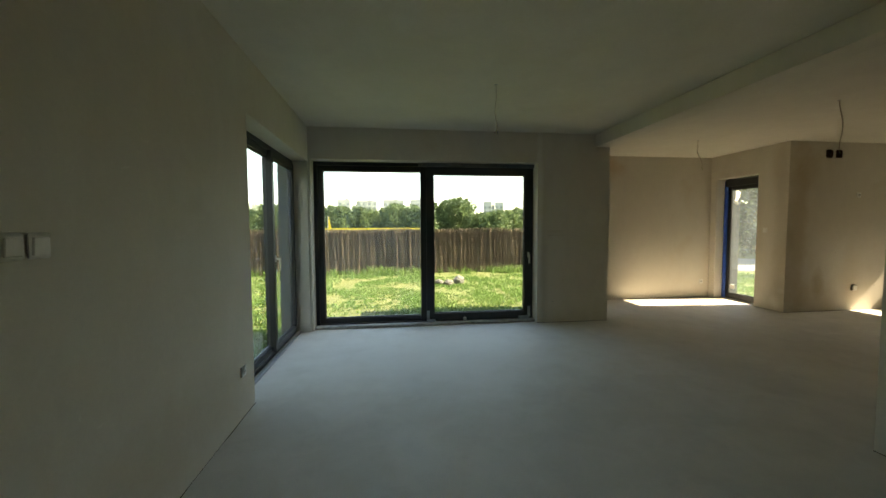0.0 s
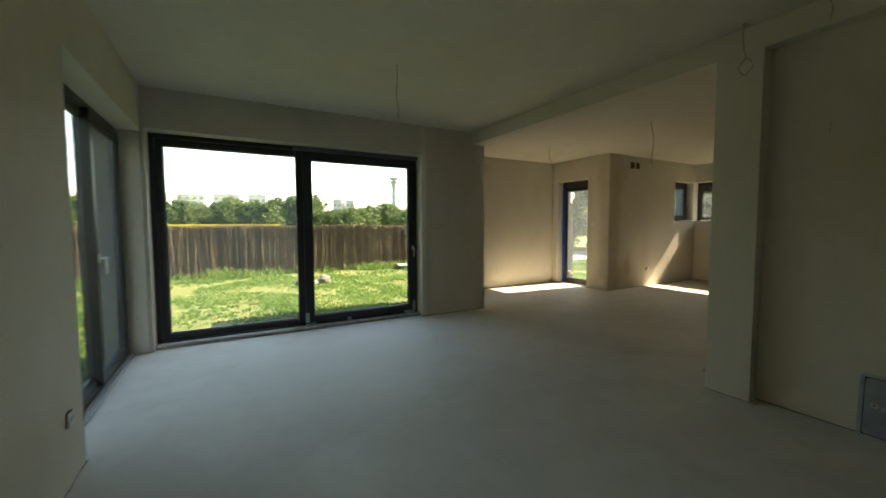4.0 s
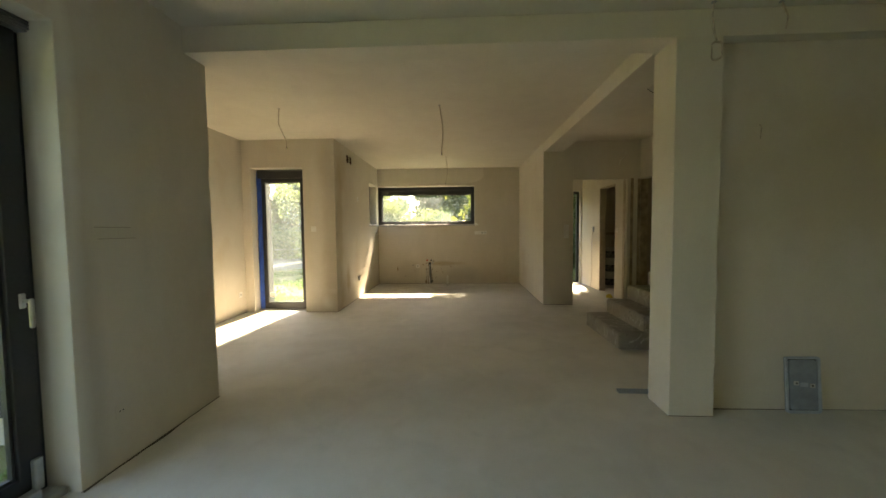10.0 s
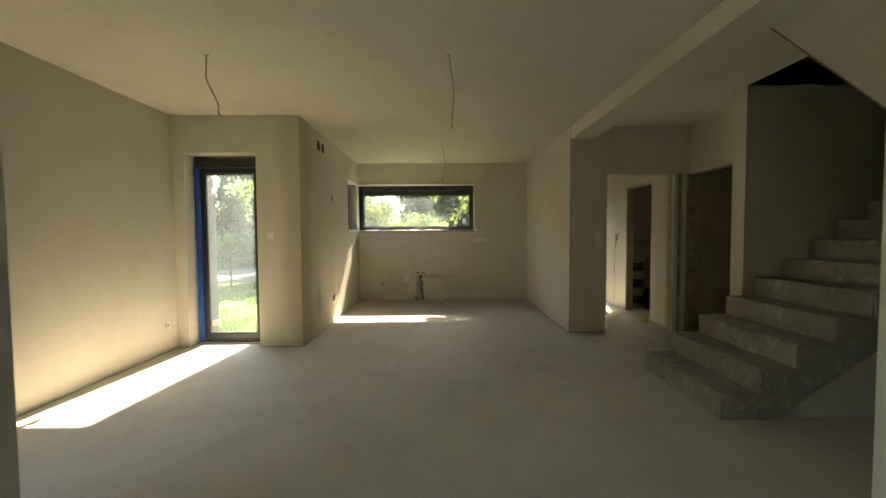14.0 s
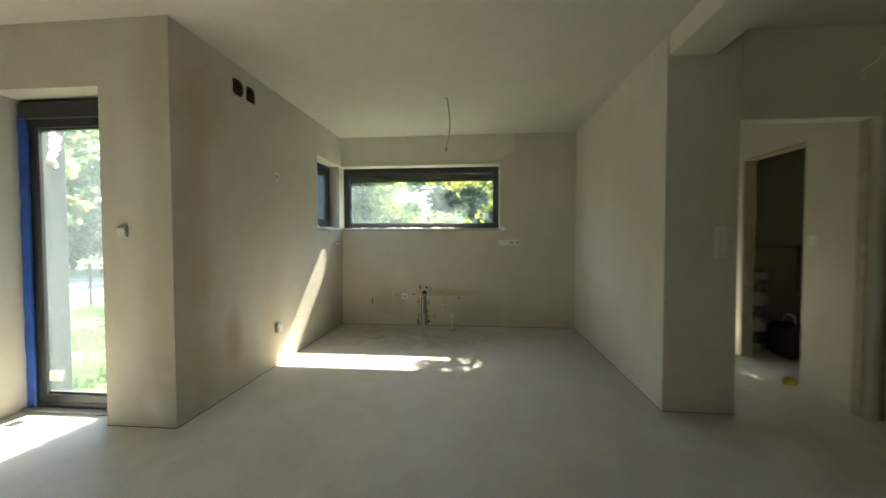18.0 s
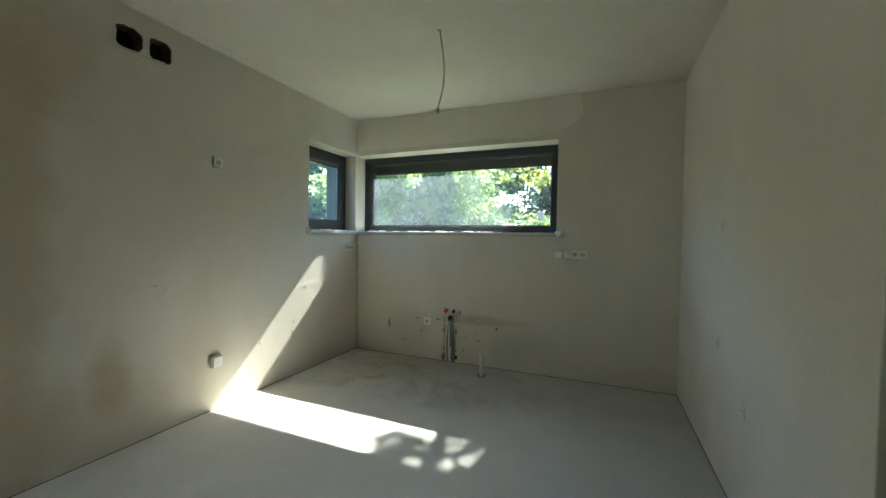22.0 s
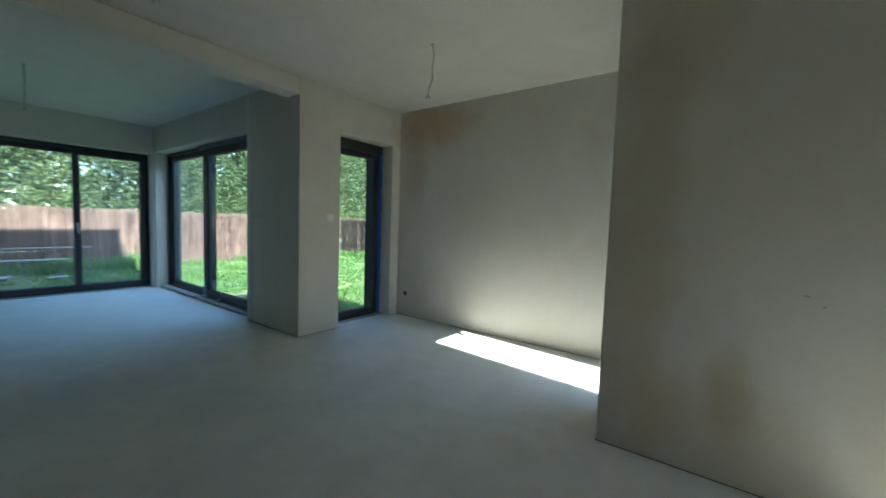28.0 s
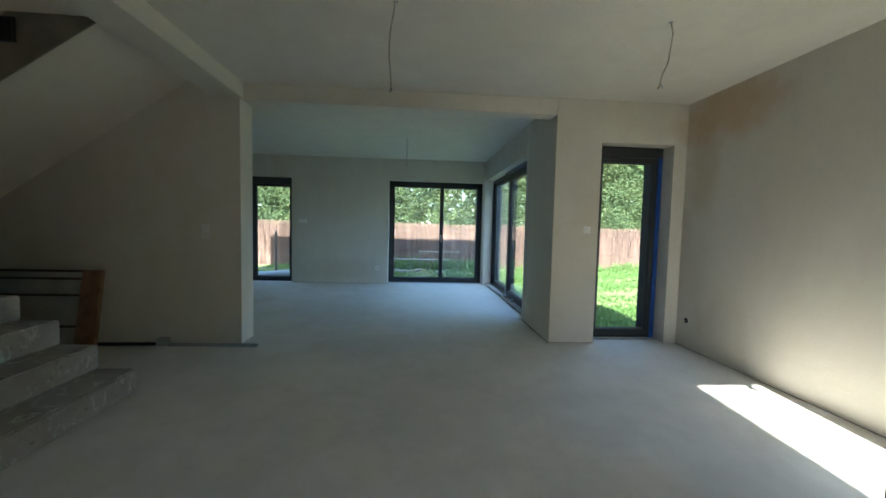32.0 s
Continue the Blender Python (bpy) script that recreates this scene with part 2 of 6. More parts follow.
DAMP, FRESH, GREYED = (0.46, 0.36, 0.21), (0.70, 0.665, 0.595), (0.45, 0.43, 0.39)
M_WALL = plaster("wall_plaster", (0.67, 0.62, 0.535), (0.59, 0.505, 0.38), (0.73, 0.69, 0.615), [
    ((7.08, 5.31, 0.42), (0.22, 0.3, 0.75), DAMP, 0.22), ((6.10, 5.31, 1.5), (0.20, 0.3, 1.7), DAMP, 0.45), ((3.45, 6.76, 2.45), (0.75, 0.3, 0.35), (0.50, 0.33, 0.17), 0.65),
    ((3.2, 6.76, 1.9), (0.25, 0.3, 0.6), DAMP, 0.35), ((6.4, 5.31, 0.2), (0.6, 0.3, 0.4), DAMP, 0.28), ((8.93, 3.75, 0.47), (0.3, 0.5, 0.06), DAMP, 0.6),
    ((2.1, 5.28, 1.2), (0.22, 0.3, 1.2), FRESH, 0.6), ((5.90, 5.62, 1.3), (0.3, 0.12, 1.5), FRESH, 0.5), ((5.90, 5.43, 2.3), (0.3, 0.2, 0.5), DAMP, 0.3),
    ((8.93, 4.6, 0.35), (0.3, 0.35, 0.25), GREYED, 0.4), ((8.93, 3.4, 0.25), (0.3, 0.5, 0.2), GREYED, 0.35), ((7.7, 2.04, 1.0), (1.4, 0.3, 0.6), FRESH, 0.35),
    ((5.90, 5.44, 0.13), (0.3, 0.14, 0.15), (0.76, 0.735, 0.68), 0.75), ((5.90, 5.37, 0.33), (0.3, 0.06, 0.05), (0.76, 0.735, 0.68), 0.6), ((5.90, 5.40, 1.5), (0.3, 0.12, 1.7), (0.50, 0.455, 0.38), 0.45),
    ((1.885, 5.36, 1.1), (0.07, 0.22, 2.4), (0.80, 0.785, 0.735), 0.85), ((6.50, 5.31, 0.43), (0.15, 0.3, 0.30), (0.42, 0.34, 0.20), 0.65), ((6.17, 5.31, 0.3), (0.25, 0.3, 0.35), (0.48, 0.40, 0.27), 0.35), ((6.0, 5.31, 0.5), (0.35, 0.3, 0.7), (0.48, 0.40, 0.27), 0.3), ((6.25, 5.31, 2.2), (0.3, 0.3, 0.4), DAMP, 0.35), ((1.885, 5.44, 1.1), (0.1, 0.05, 1.5), (0.30, 0.24, 0.17), 0.45),
    ((1.94, 5.28, 0.6), (0.10, 0.3, 0.9), GREYED, 0.4), ((-1.23, 2.3, 0.3), (0.3, 1.0, 0.3), DAMP, 0.25), ((2.8, 0.9, 1.6), (0.3, 0.8, 0.7), DAMP, 0.3)])
M_CEIL = plaster("ceiling_plaster", (0.69, 0.645, 0.56), (0.63, 0.575, 0.475), (0.74, 0.70, 0.625))


def screed():
    m, nt, b = nodes_of("floor_screed")
    v = mapped(nt)
    big = fac(nt, v, 0.55, 4, 0.55, 0.36, 0.66, 0.5)
    mid = fac(nt, v, 2.3, 7, 0.62, 0.35, 0.72, 0.8)
    swirl = fac(nt, mapped(nt, (1, 2.4, 1)), 1.5, 4, 0.5, 0.45, 0.8, 2.0)
    fine = fac(nt, v, 130, 3, 0.6, 0.3, 0.7)
    dust = fac(nt, v, 5.0, 8, 0.7, 0.55, 0.85)
    col = mix(nt, big, (0.63, 0.595, 0.54), (0.71, 0.675, 0.62))
    col = mix(nt, times(nt, mid, 0.40), col, (0.46, 0.435, 0.395))
    col = mix(nt, times(nt, swirl, 0.28), col, (0.68, 0.66, 0.62))
    col = mix(nt, times(nt, dust, 0.30), col, (0.36, 0.34, 0.31))
    col = mix(nt, times(nt, fine, 0.15), col, (0.33, 0.315, 0.29))
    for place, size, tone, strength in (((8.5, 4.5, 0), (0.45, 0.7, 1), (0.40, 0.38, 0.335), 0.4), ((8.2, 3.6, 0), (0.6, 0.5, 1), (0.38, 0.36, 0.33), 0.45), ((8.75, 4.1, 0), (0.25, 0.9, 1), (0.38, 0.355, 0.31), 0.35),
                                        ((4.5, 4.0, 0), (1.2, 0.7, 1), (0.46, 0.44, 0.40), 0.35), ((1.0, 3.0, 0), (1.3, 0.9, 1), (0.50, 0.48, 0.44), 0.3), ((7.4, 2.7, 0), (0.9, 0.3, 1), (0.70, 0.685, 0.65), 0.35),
                                        # the last of this row tones the whole kitchen floor darker
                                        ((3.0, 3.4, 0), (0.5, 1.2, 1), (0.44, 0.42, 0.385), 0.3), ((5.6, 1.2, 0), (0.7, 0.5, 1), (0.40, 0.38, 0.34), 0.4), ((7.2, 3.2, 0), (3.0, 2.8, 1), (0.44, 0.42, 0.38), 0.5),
                                        # window light painted as a pale pool inside the sliding door
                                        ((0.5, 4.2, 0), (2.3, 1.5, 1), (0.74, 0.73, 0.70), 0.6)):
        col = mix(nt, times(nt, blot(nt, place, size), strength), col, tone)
    # damp patches in the kitchen, with an edge of their own
    damp = times(nt, blot(nt, (8.35, 4.2, 0), (0.75, 1.5, 1)), fac(nt, v, 2.6, 7, 0.62, 0.47, 0.60, 1.2))
    col = mix(nt, times(nt, damp, 0.55), col, (0.32, 0.285, 0.23))
    nt.links.new(col, b.inputs["Base Color"])
    r = add(nt, "ShaderNodeMapRange", To_Min=0.62, To_Max=0.85)
    nt.links.new(mid, r.inputs["Value"])
    nt.links.new(r.outputs[0], b.inputs["Roughness"])
    b.inputs["Specular IOR Level"].default_value = 0.35
    c = bump(nt, b, fine, 0.12, 0.002)
    bump(nt, b, mid, 0.10, 0.006, c)
    return m


M_FLOOR = screed()


def concrete():
    m, nt, b = nodes_of("raw_concrete")
    v = mapped(nt)
    big = fac(nt, v, 2.6, 6, 0.6, 0.35, 0.68, 0.6)
    pale = fac(nt, mapped(nt, (1, 1, 1.6)), 2.4, 7, 0.68, 0.53, 0.70, 1.0)
    fine = fac(nt, v, 60, 5, 0.65, 0.3, 0.7)
    pits = fac(nt, v, 34, 2, 0.4, 0.66, 0.72)
    smear = fac(nt, mapped(nt, (1, 1, 0.7)), 4.2, 8, 0.72, 0.555, 0.64, 2.2)
    col = mix(nt, big, (0.262, 0.244, 0.213), (0.38, 0.356, 0.312))
    col = mix(nt, times(nt, pale, 0.55), col, (0.40, 0.38, 0.34))
    col = mix(nt, times(nt, smear, 0.7), col, (0.62, 0.60, 0.555))
    col = mix(nt, times(nt, fine, 0.2), col, (0.20, 0.19, 0.165))
    col = mix(nt, times(nt, pits, 0.4), col, (0.07, 0.065, 0.06))
    nt.links.new(col, b.inputs["Base Color"])
    b.inputs["Roughness"].default_value = 0.9
    c = bump(nt, b, fine, 0.3, 0.004)
    bump(nt, b, big, 0.3, 0.012, c)
    return m


M_CONC = concrete()
M_FRAME = plain("anthracite_frame", (0.022, 0.024, 0.028), 0.38, 0.0, 0.12, 60)
M_SASH = plain("anthracite_sash", (0.026, 0.028, 0.032), 0.42, 0.0, 0.12, 60)
M_SEAL = plain("grey_spacer", (0.07, 0.073, 0.078), 0.45, 0.3, 0.1)
M_ALU = plain("silver_handle", (0.62, 0.62, 0.61), 0.32, 0.9, 0.06)
M_WHITE = plain("white_plastic", (0.78, 0.77, 0.735), 0.42, 0.0, 0.05)
M_GREYPL = plain("grey_plastic", (0.32, 0.33, 0.34), 0.5, 0.0, 0.1)
# grey of the well discs stands in for shade in the round recess
M_WELL = plain("shaded_socket_well", (0.46, 0.45, 0.42), 0.5, 0.0, 0.05)
M_HOLE = plain("socket_hole", (0.02, 0.02, 0.02), 0.8)
M_TAPE = plain("blue_film", (0.02, 0.075, 0.36), 0.35, 0.0, 0.2, 12)
M_EPS = plain("graphite_insulation", (0.058, 0.064, 0.070), 0.9, 0.0, 0.08, 1.5, 0.0, True)
M_PLINTH = plain("plinth_concrete", (0.42, 0.43, 0.42), 0.9, 0.0, 0.12, 9, 0.2, True)
M_CABLE = plain("cable_sheath", (0.47, 0.40, 0.33), 0.6, 0.0, 0.2, 40)
M_WOOD = plain("raw_timber", (0.44, 0.375, 0.285), 0.75, 0.0, 0.10, 18, 0.05)
M_SLAT = plain("shutter_slat", (0.045, 0.046, 0.05), 0.45, 0.2, 0.12)
M_ZINC = plain("galvanised_sheet", (0.38, 0.42, 0.45), 0.42, 0.55, 0.14, 14, 0.1)
M_RAIL = plain("dusty_rail", (0.15, 0.155, 0.16), 0.5, 0.2, 0.2, 25)
M_TRACK = plain("dusty_threshold", (0.36, 0.35, 0.33), 0.7, 0.0, 0.25, 14)
M_ROOF = plain("roof_slab", (0.3, 0.3, 0.3), 0.9, 0.0, 0.1, 5, 0.0, True)


def glazing(name, dirt=0.0, streak=(1, 1, 1)):
    """Clear flat glass: see-through, with a mirror gloss at its faces; dirt adds a thin film of dust and smears."""
    m, nt, b = nodes_of(name)
    nt.nodes.remove(b)
    clear = add(nt, "ShaderNodeBsdfTransparent", Color=(0.955, 0.975, 0.965, 1))
    gloss = add(nt, "ShaderNodeBsdfGlossy", Roughness=0.0)
    tilt = add(nt, "ShaderNodeLayerWeight", Blend=0.5).outputs["Facing"]
    power = nt.nodes.new("ShaderNodeMath")
    power.operation = "POWER"
    power.inputs[1].default_value = 5.0
    nt.links.new(tilt, power.inputs[0])
    mirror = add(nt, "ShaderNodeMapRange", To_Min=0.04, To_Max=0.95)
    nt.links.new(power.outputs[0], mirror.inputs["Value"])
    b = nt.nodes.new("ShaderNodeMixShader")
    nt.links.new(mirror.outputs["Result"], b.inputs[0])
    nt.links.new(clear.outputs[0], b.inputs[1])
    nt.links.new(gloss.outputs[0], b.inputs[2])
    nt.links.new(b.outputs[0], nt.nodes["Material Output"].inputs["Surface"])
    if dirt:
        tl = add(nt, "ShaderNodeBsdfTranslucent", Color=(0.70, 0.82, 0.92, 1))
        v = mapped(nt, streak)
        f = fac(nt, v, 2.2, 7, 0.6, 0.10, 0.85, 0.8)
        d = nt.nodes.new("ShaderNodeMixShader")
        nt.links.new(times(nt, f, dirt), d.inputs[0])
        nt.links.new(b.outputs[0], d.inputs[1])
        nt.links.new(tl.outputs[0], d.inputs[2])
        nt.links.new(d.outputs[0], nt.nodes["Material Output"].inputs["Surface"])
    return m


M_GLASS = glazing("window_glass")
M_DIRTY = glazing("dusty_glass", 0.042, (1, 1, 0.4))
M_MILKY = glazing("unwashed_glass", 0.08, (1, 1, 0.5))
M_HAZY = glazing("hazy_strip_glass", 0.042, (1, 0.6, 1))
M_DUSTY = glazing("lightly_dusty_glass", 0.03, (1, 1, 0.5))


def thin_plaster():
    """A thin pale smear that lets light through."""
    m, nt, b = nodes_of("plaster_smear")
    tl = add(nt, "ShaderNodeBsdfTranslucent", Color=(0.75, 0.75, 0.72, 1))
    f = fac(nt, mapped(nt), 25, 4, 0.6, 0.3, 0.7)
    nt.links.new(mix(nt, f, (0.70, 0.69, 0.65), (0.80, 0.79, 0.76)), b.inputs["Base Color"])
    b.inputs["Roughness"].default_value = 0.8
    x = nt.nodes.new("ShaderNodeMixShader")
    x.inputs[0].default_value = 0.6
    nt.links.new(b.outputs[0], x.inputs[1])
    nt.links.new(tl.outputs[0], x.inputs[2])
    nt.links.new(x.outputs[0], nt.nodes["Material Output"].inputs["Surface"])
    return m


M_SMEAR = thin_plaster()

# brown plaster, its tone lowered for the lack of light behind the hall
M_ROUGH = plain("dim_brown_plaster", (0.36, 0.285, 0.215), 0.95, 0.0, 0.10, 3, 0.25, True)
M_RAWJAMB = plain("raw_jamb", (0.36, 0.285, 0.20), 0.92, 0.0, 0.3, 9, 0.35, True)

# ---- the shell of the house ----
XW, YN, XS, YD, XE, YK, XK, YS = -1.23, 5.28, 2.925, 6.76, 5.90, 5.31, 8.93, -1.30
H, TI, TO = 2.66, 0.19, 0.18
GROUND = -0.22
HEAD = 2.215
HEADN = 2.25

N1 = (-1.20, 1.856)        # sliding door in the north wall, along x
W2 = (3.215, 5.255)          # two-leaf window in the west wall, along y
W1 = (0.33, 1.20)
D1 = (5.79, 6.615)          # narrow doors of the bay, along y
D2 = (5.81, 6.625)
KE = (3.06, 5.335)         # corner window of the kitchen: east side along y, north side along x
KN = (8.13, 8.93)
SILL, HEADK = 1.37, 2.255
EX = (0.66, 1.50)          # house door, along y
VENTS = ((6.535, 6.675), (6.715, 6.845))

structure("wall_west", cells([(XW - TI, YS - TI, 0, XW, YN + TI, H)],
                             [(-9, W2[0], -1, 0, W2[1], HEAD), (-9, W1[0], -1, 0, W1[1], HEAD)]),
          M_WALL, "raw beige plastered wall with two window openings to the floor", "wall", 0.004)
structure("wall_north", cells([(XW, YN, 0, XS, YN + TI, H), (XS - TI, YN + TI, 0, XS, YD, H)],
                              [(N1[0], 0, -1, N1[1], YN + TI + 0.1, HEADN), (XS - TI - 0.1, D1[0], -1, XS + 0.1, D1[1], HEAD)]),
          M_WALL, "raw beige plastered wall with the wide sliding door opening", "wall", 0.004)
structure("wall_bay_north", cells([(XS - TI, YD, 0, XE + TI, YD + TI, H)]),
          M_WALL, "raw beige plastered closed wall of the dining bay", "wall")
structure("wall_kitchen_north", cells([(XE, YK, 0, XE + TI, YD, H), (XE + TI, YK, 0, XK, YK + TI, H)],
                                      [(XE - 0.1, D2[0], -1, XE + TI + 0.1, D2[1], HEAD + 0.02), (KN[0], YK - 1, SILL, KN[1], YK + 1, HEADK)]
                                      + [(a - 0.007, YK - 0.1, 2.402, b + 0.007, YK + 0.14, 2.552) for a, b in VENTS]),
          M_WALL, "raw beige plastered wall with two vent holes and a small corner window", "wall", 0.004)
structure("wall_kitchen_east", cells([(XK, YS - TI, 0, XK + TI, YK + TI, H)],
                                     [(XK - 1, KE[0], SILL, XK + 1, KE[1], HEADK), (XK - 1, EX[0], -1, XK + 1, EX[1], 2.10),
                                      (XK - 0.1, 4.062, -0.1, XK + 0.10, 4.196, 0.475)]),
          M_WALL, "raw beige plastered wall with a wide strip window and a pipe chase", "wall", 0.004)
structure("wall_south", cells([(XW, YS - TI, 0, XK, YS, H)]), M_WALL, "raw beige plastered rear wall", "wall")

WELL_E = 5.11
structure("wall_stair", cells([(2.80, YS, 0, 2.97, 1.73, 2.485), (2.69, 1.73, 0, 2.97, 2.02, 2.485), (2.923, YS, 2.485, 2.97, 1.728, H - 0.003)]),
          M_WALL, "thin plastered partition ending in a square column", "wall", 0.004)
structure("wall_kitchen_south", cells([(6.44, 1.555, 0, XK, 2.04, H)]), M_WALL, "thick plastered wall between kitchen and hall", "wall", 0.004)
structure("wall_hall", cells([(6.44, 0.37, 0, 6.56, 1.555, H), (WELL_E + 0.16, 0.37, 0, 6.44, 0.49, H), (6.56, 0.50, 0, XK, 0.62, H)],
                             [(6.40, 0.71, -1, 6.60, 1.60, 2.05), (5.69, 0.3, -1, 6.44, 0.6, 2.05), (7.10, 0.4, -1, 7.86, 0.7, 2.05)]),
          M_WALL, "plastered hall wall with three empty door openings", "wall", 0.003)
structure("wall_stairwell", cells([(WELL_E, YS, 0, WELL_E + 0.16, 0.84, 5.3), (2.80, YS - 0.19, H + 0.2, WELL_E, YS, 5.3), (2.80, YS, H + 0.2, 2.97, 1.5, 5.3), (WELL_E, 0.84, H + 0.2, WELL_E + 0.16, 1.5, 5.3), (2.80, 1.5, H + 0.2, WELL_E + 0.16, 1.66, 5.3)]),
          M_WALL, "plastered wall beside the stairs rising to the upper floor", "wall", 0.003)
structure("wall_utility", cells([(6.44, YS, 0, 6.56, 0.37, H)]), M_ROUGH, "rough brown wall between two back rooms, toned darker for dim light", "wall")

structure("beam_living", cells([(2.70, YS, 2.485, 2.92, YN, H - 0.003)]), M_CEIL, "plastered downstand beam over the living room edge", "beam", 0.005)
structure("beam_hall", cells([(2.92, 1.73, 2.50, 6.44, 2.03, H - 0.003)]), M_CEIL, "plastered downstand beam between dining room and stairs", "beam", 0.005)
structure("ceiling", cells([(XW - TI, YS - TI, H, XK + TI, YN + TI, H + 0.2), (XS - TI, YN + TI, H, XE + TI, YD + TI, H + 0.2)],
                           [(2.97, YS, 0, WELL_E, 0.84, 9), (2.97, 0.8, 0, 4.05, 1.36, 9)]),
          M_CEIL, "raw plastered ceiling with an opening over the stairs", "ceiling")
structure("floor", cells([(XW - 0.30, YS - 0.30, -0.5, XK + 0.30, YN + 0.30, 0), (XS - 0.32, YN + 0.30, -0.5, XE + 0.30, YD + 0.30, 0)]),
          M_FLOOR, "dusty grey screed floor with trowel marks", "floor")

# outside: insulation boards, plinth and the storey above
FO = TI + TO
structure("facade", cells([(XW - FO, YS - FO, 0.0, XW - TI, YN + FO, 5.6), (XW - TI, YN + TI, 0.0, XS - TI, YN + FO, 5.6),
                           (XS - TI - TO, YN + FO, 0.0, XS - TI, YD + FO, 2.95), (XS - TI, YD + TI, 0.0, XE + TI, YD + FO, 2.95),
                           (XE + TI, YK + FO, 0.0, XE + FO, YD + FO, 2.95), (XE + TI, YK + TI, 0.0, XK + TI, YK + FO, 5.6),
                           (XK + TI, YS - FO, 0.0, XK + FO, YK + FO, 5.6), (XW - TI, YS - FO, 0.0, XK + TI, YS - TI, 5.6),
                           (XS - TI, YN + TI, H + 0.2, XE + TI, YN + FO, 5.6)],
                          [(-9, W2[0], -1, 0, W2[1], HEAD), (-9, W1[0], -1, 0, W1[1], HEAD), (N1[0], 5.3, -1, N1[1], 6, HEADN),
                           (2, D1[0], -1, 2.8, D1[1] - 0.11, HEAD), (6.05, D2[0], -1, 6.6, D2[1] - 0.13, HEAD + 0.02), (9, KE[0], SILL, 9.6, KE[1], HEADK),
                           (KN[0], 5.4, SILL, KN[1] - 0.10, 6, HEADK), (9, EX[0], -1, 9.6, EX[1], 2.10)]),
          M_EPS, "dark grey insulation boards on the outside walls", "facade", 0.004)
# unseen; closes the house from above against sun and sky
structure("roof", cells([(XW - FO, YS - FO, 5.6, XK + FO, YN + FO, 5.8), (XS - TI - TO, YN + FO, 2.95, XE + FO, YD + FO, 3.05)]),
          M_ROOF, "flat grey roof slab", "roof")


# ---- windows ----
def bars(w, h, t, y0, y1, x0=0.0, z0=0.0, bottom=None):
    """A rectangular frame of bars t wide round a w x h opening."""
    b = t if bottom is None else bottom
    return cells([(x0, y0, z0, x0 + w, y1, z0 + h)], [(x0 + t, y0 - 1, z0 + b, x0 + w - t, y1 + 1, z0 + h - t)])


def edge(ob, width=0.004):
    md = ob.modifiers.new("edges", "BEVEL")
    md.width, md.segments, md.limit_method = width, 2, "ANGLE"
    return ob


def leaf(win, x0, z0, w, h, y, t=0.075, glass=None, handle=None, name="sash"):
    """One leaf: the bars, the spacer, the pane, and a lever handle at its edge."""
    s = edge(part(name, bars(w, h, t, y, y + 0.06, x0, z0), M_SASH, win))
    part("spacer", bars(w - 2 * t + 0.004, h - 2 * t + 0.004, 0.016, y + 0.020, y + 0.044, x0 + t - 0.002, z0 + t - 0.002), M_SEAL, s)
    p = part("pane", box(x0 + t - 0.004, y + 0.028, z0 + t - 0.004, x0 + w - t + 0.004, y + 0.036, z0 + h - t + 0.004), glass or M_GLASS, s)
    p.visible_shadow = False
    if handle is not None:
        hx, hz = handle
        hd = part("handle", box(hx - 0.014, y - 0.012, hz - 0.035, hx + 0.014, y, hz + 0.035, 0.005), M_ALU, s, "silver lever handle")
        bm = cyl((hx, y - 0.01, hz), (hx, y - 0.05, hz), 0.009, 10)
        box(hx - 0.011, y - 0.058, hz - 0.125, hx + 0.011, y - 0.040, hz + 0.012, 0.006, bm)
        part("lever", bm, M_ALU, hd)
    return s


def frame_of(name, m, w, h, label, t=0.05, y=0.165, category="window"):
    win = empty(name, m)
    tagged(win, label, category, kind="structure")
    edge(part("window_frame", bars(w, h, t, y, y + 0.075), M_FRAME, win))
    return win


def at_north(x, y, z=0.0):
    return pose(x, y, z)


def at_west(x, y, z=0.0):
    return pose(x, y, z, 0, 0, 90)


def at_east(x, y, z=0.0):
    return pose(x, y, z, 0, 0, -90)


# window_1: wide lift-and-slide door
w = N1[1] - N1[0] - 0.006
win = frame_of("window_1", at_north(N1[0] + 0.003, YN, 0.004), w, HEADN - 0.008, "wide anthracite lift-and-slide door with two glazed leaves", 0.045, 0.17)
leaf(win, 0.04, 0.04, 1.56, HEADN - 0.088, 0.215, 0.068, M_DUSTY, None, "fixed_leaf")
leaf(win, 1.505, 0.045, w - 1.535, HEADN - 0.105, 0.150, 0.098, M_GLASS, (w - 0.075, 0.96), "sliding_leaf")
part("interlock", box(1.425, 0.165, 0.05, 1.504, 0.215, HEADN - 0.06, 0.004), M_SASH, win)
part("track", box(0.0, 0.06, -0.002, w, 0.165, 0.034, 0.006), M_TRACK, win, "dusty grey threshold track")
rail = part("head_rail", cells([(1.40, 0.10, 2.200 + 0.014 * k, w - 0.01, 0.166, 2.210 + 0.014 * k) for k in range(3)] + [(1.40, 0.11, 2.19, w - 0.01, 0.166, 2.24)]), M_RAIL, win, "grey grooved head rail")
for a, b, hh in ((1.50, 1.62, 0.045), (w - 0.22, w - 0.08, 0.05), (2.02, 2.06, 0.06)):
    part("fitting", box(a, 0.10, 0.024, b, 0.152, 0.024 + hh, 0.006), M_ZINC, win, "bare metal roller fitting")
part("fitting", box(1.50, 0.128, 0.06, 1.54, 0.152, 0.19, 0.004), M_ZINC, win, "bare metal corner fitting")
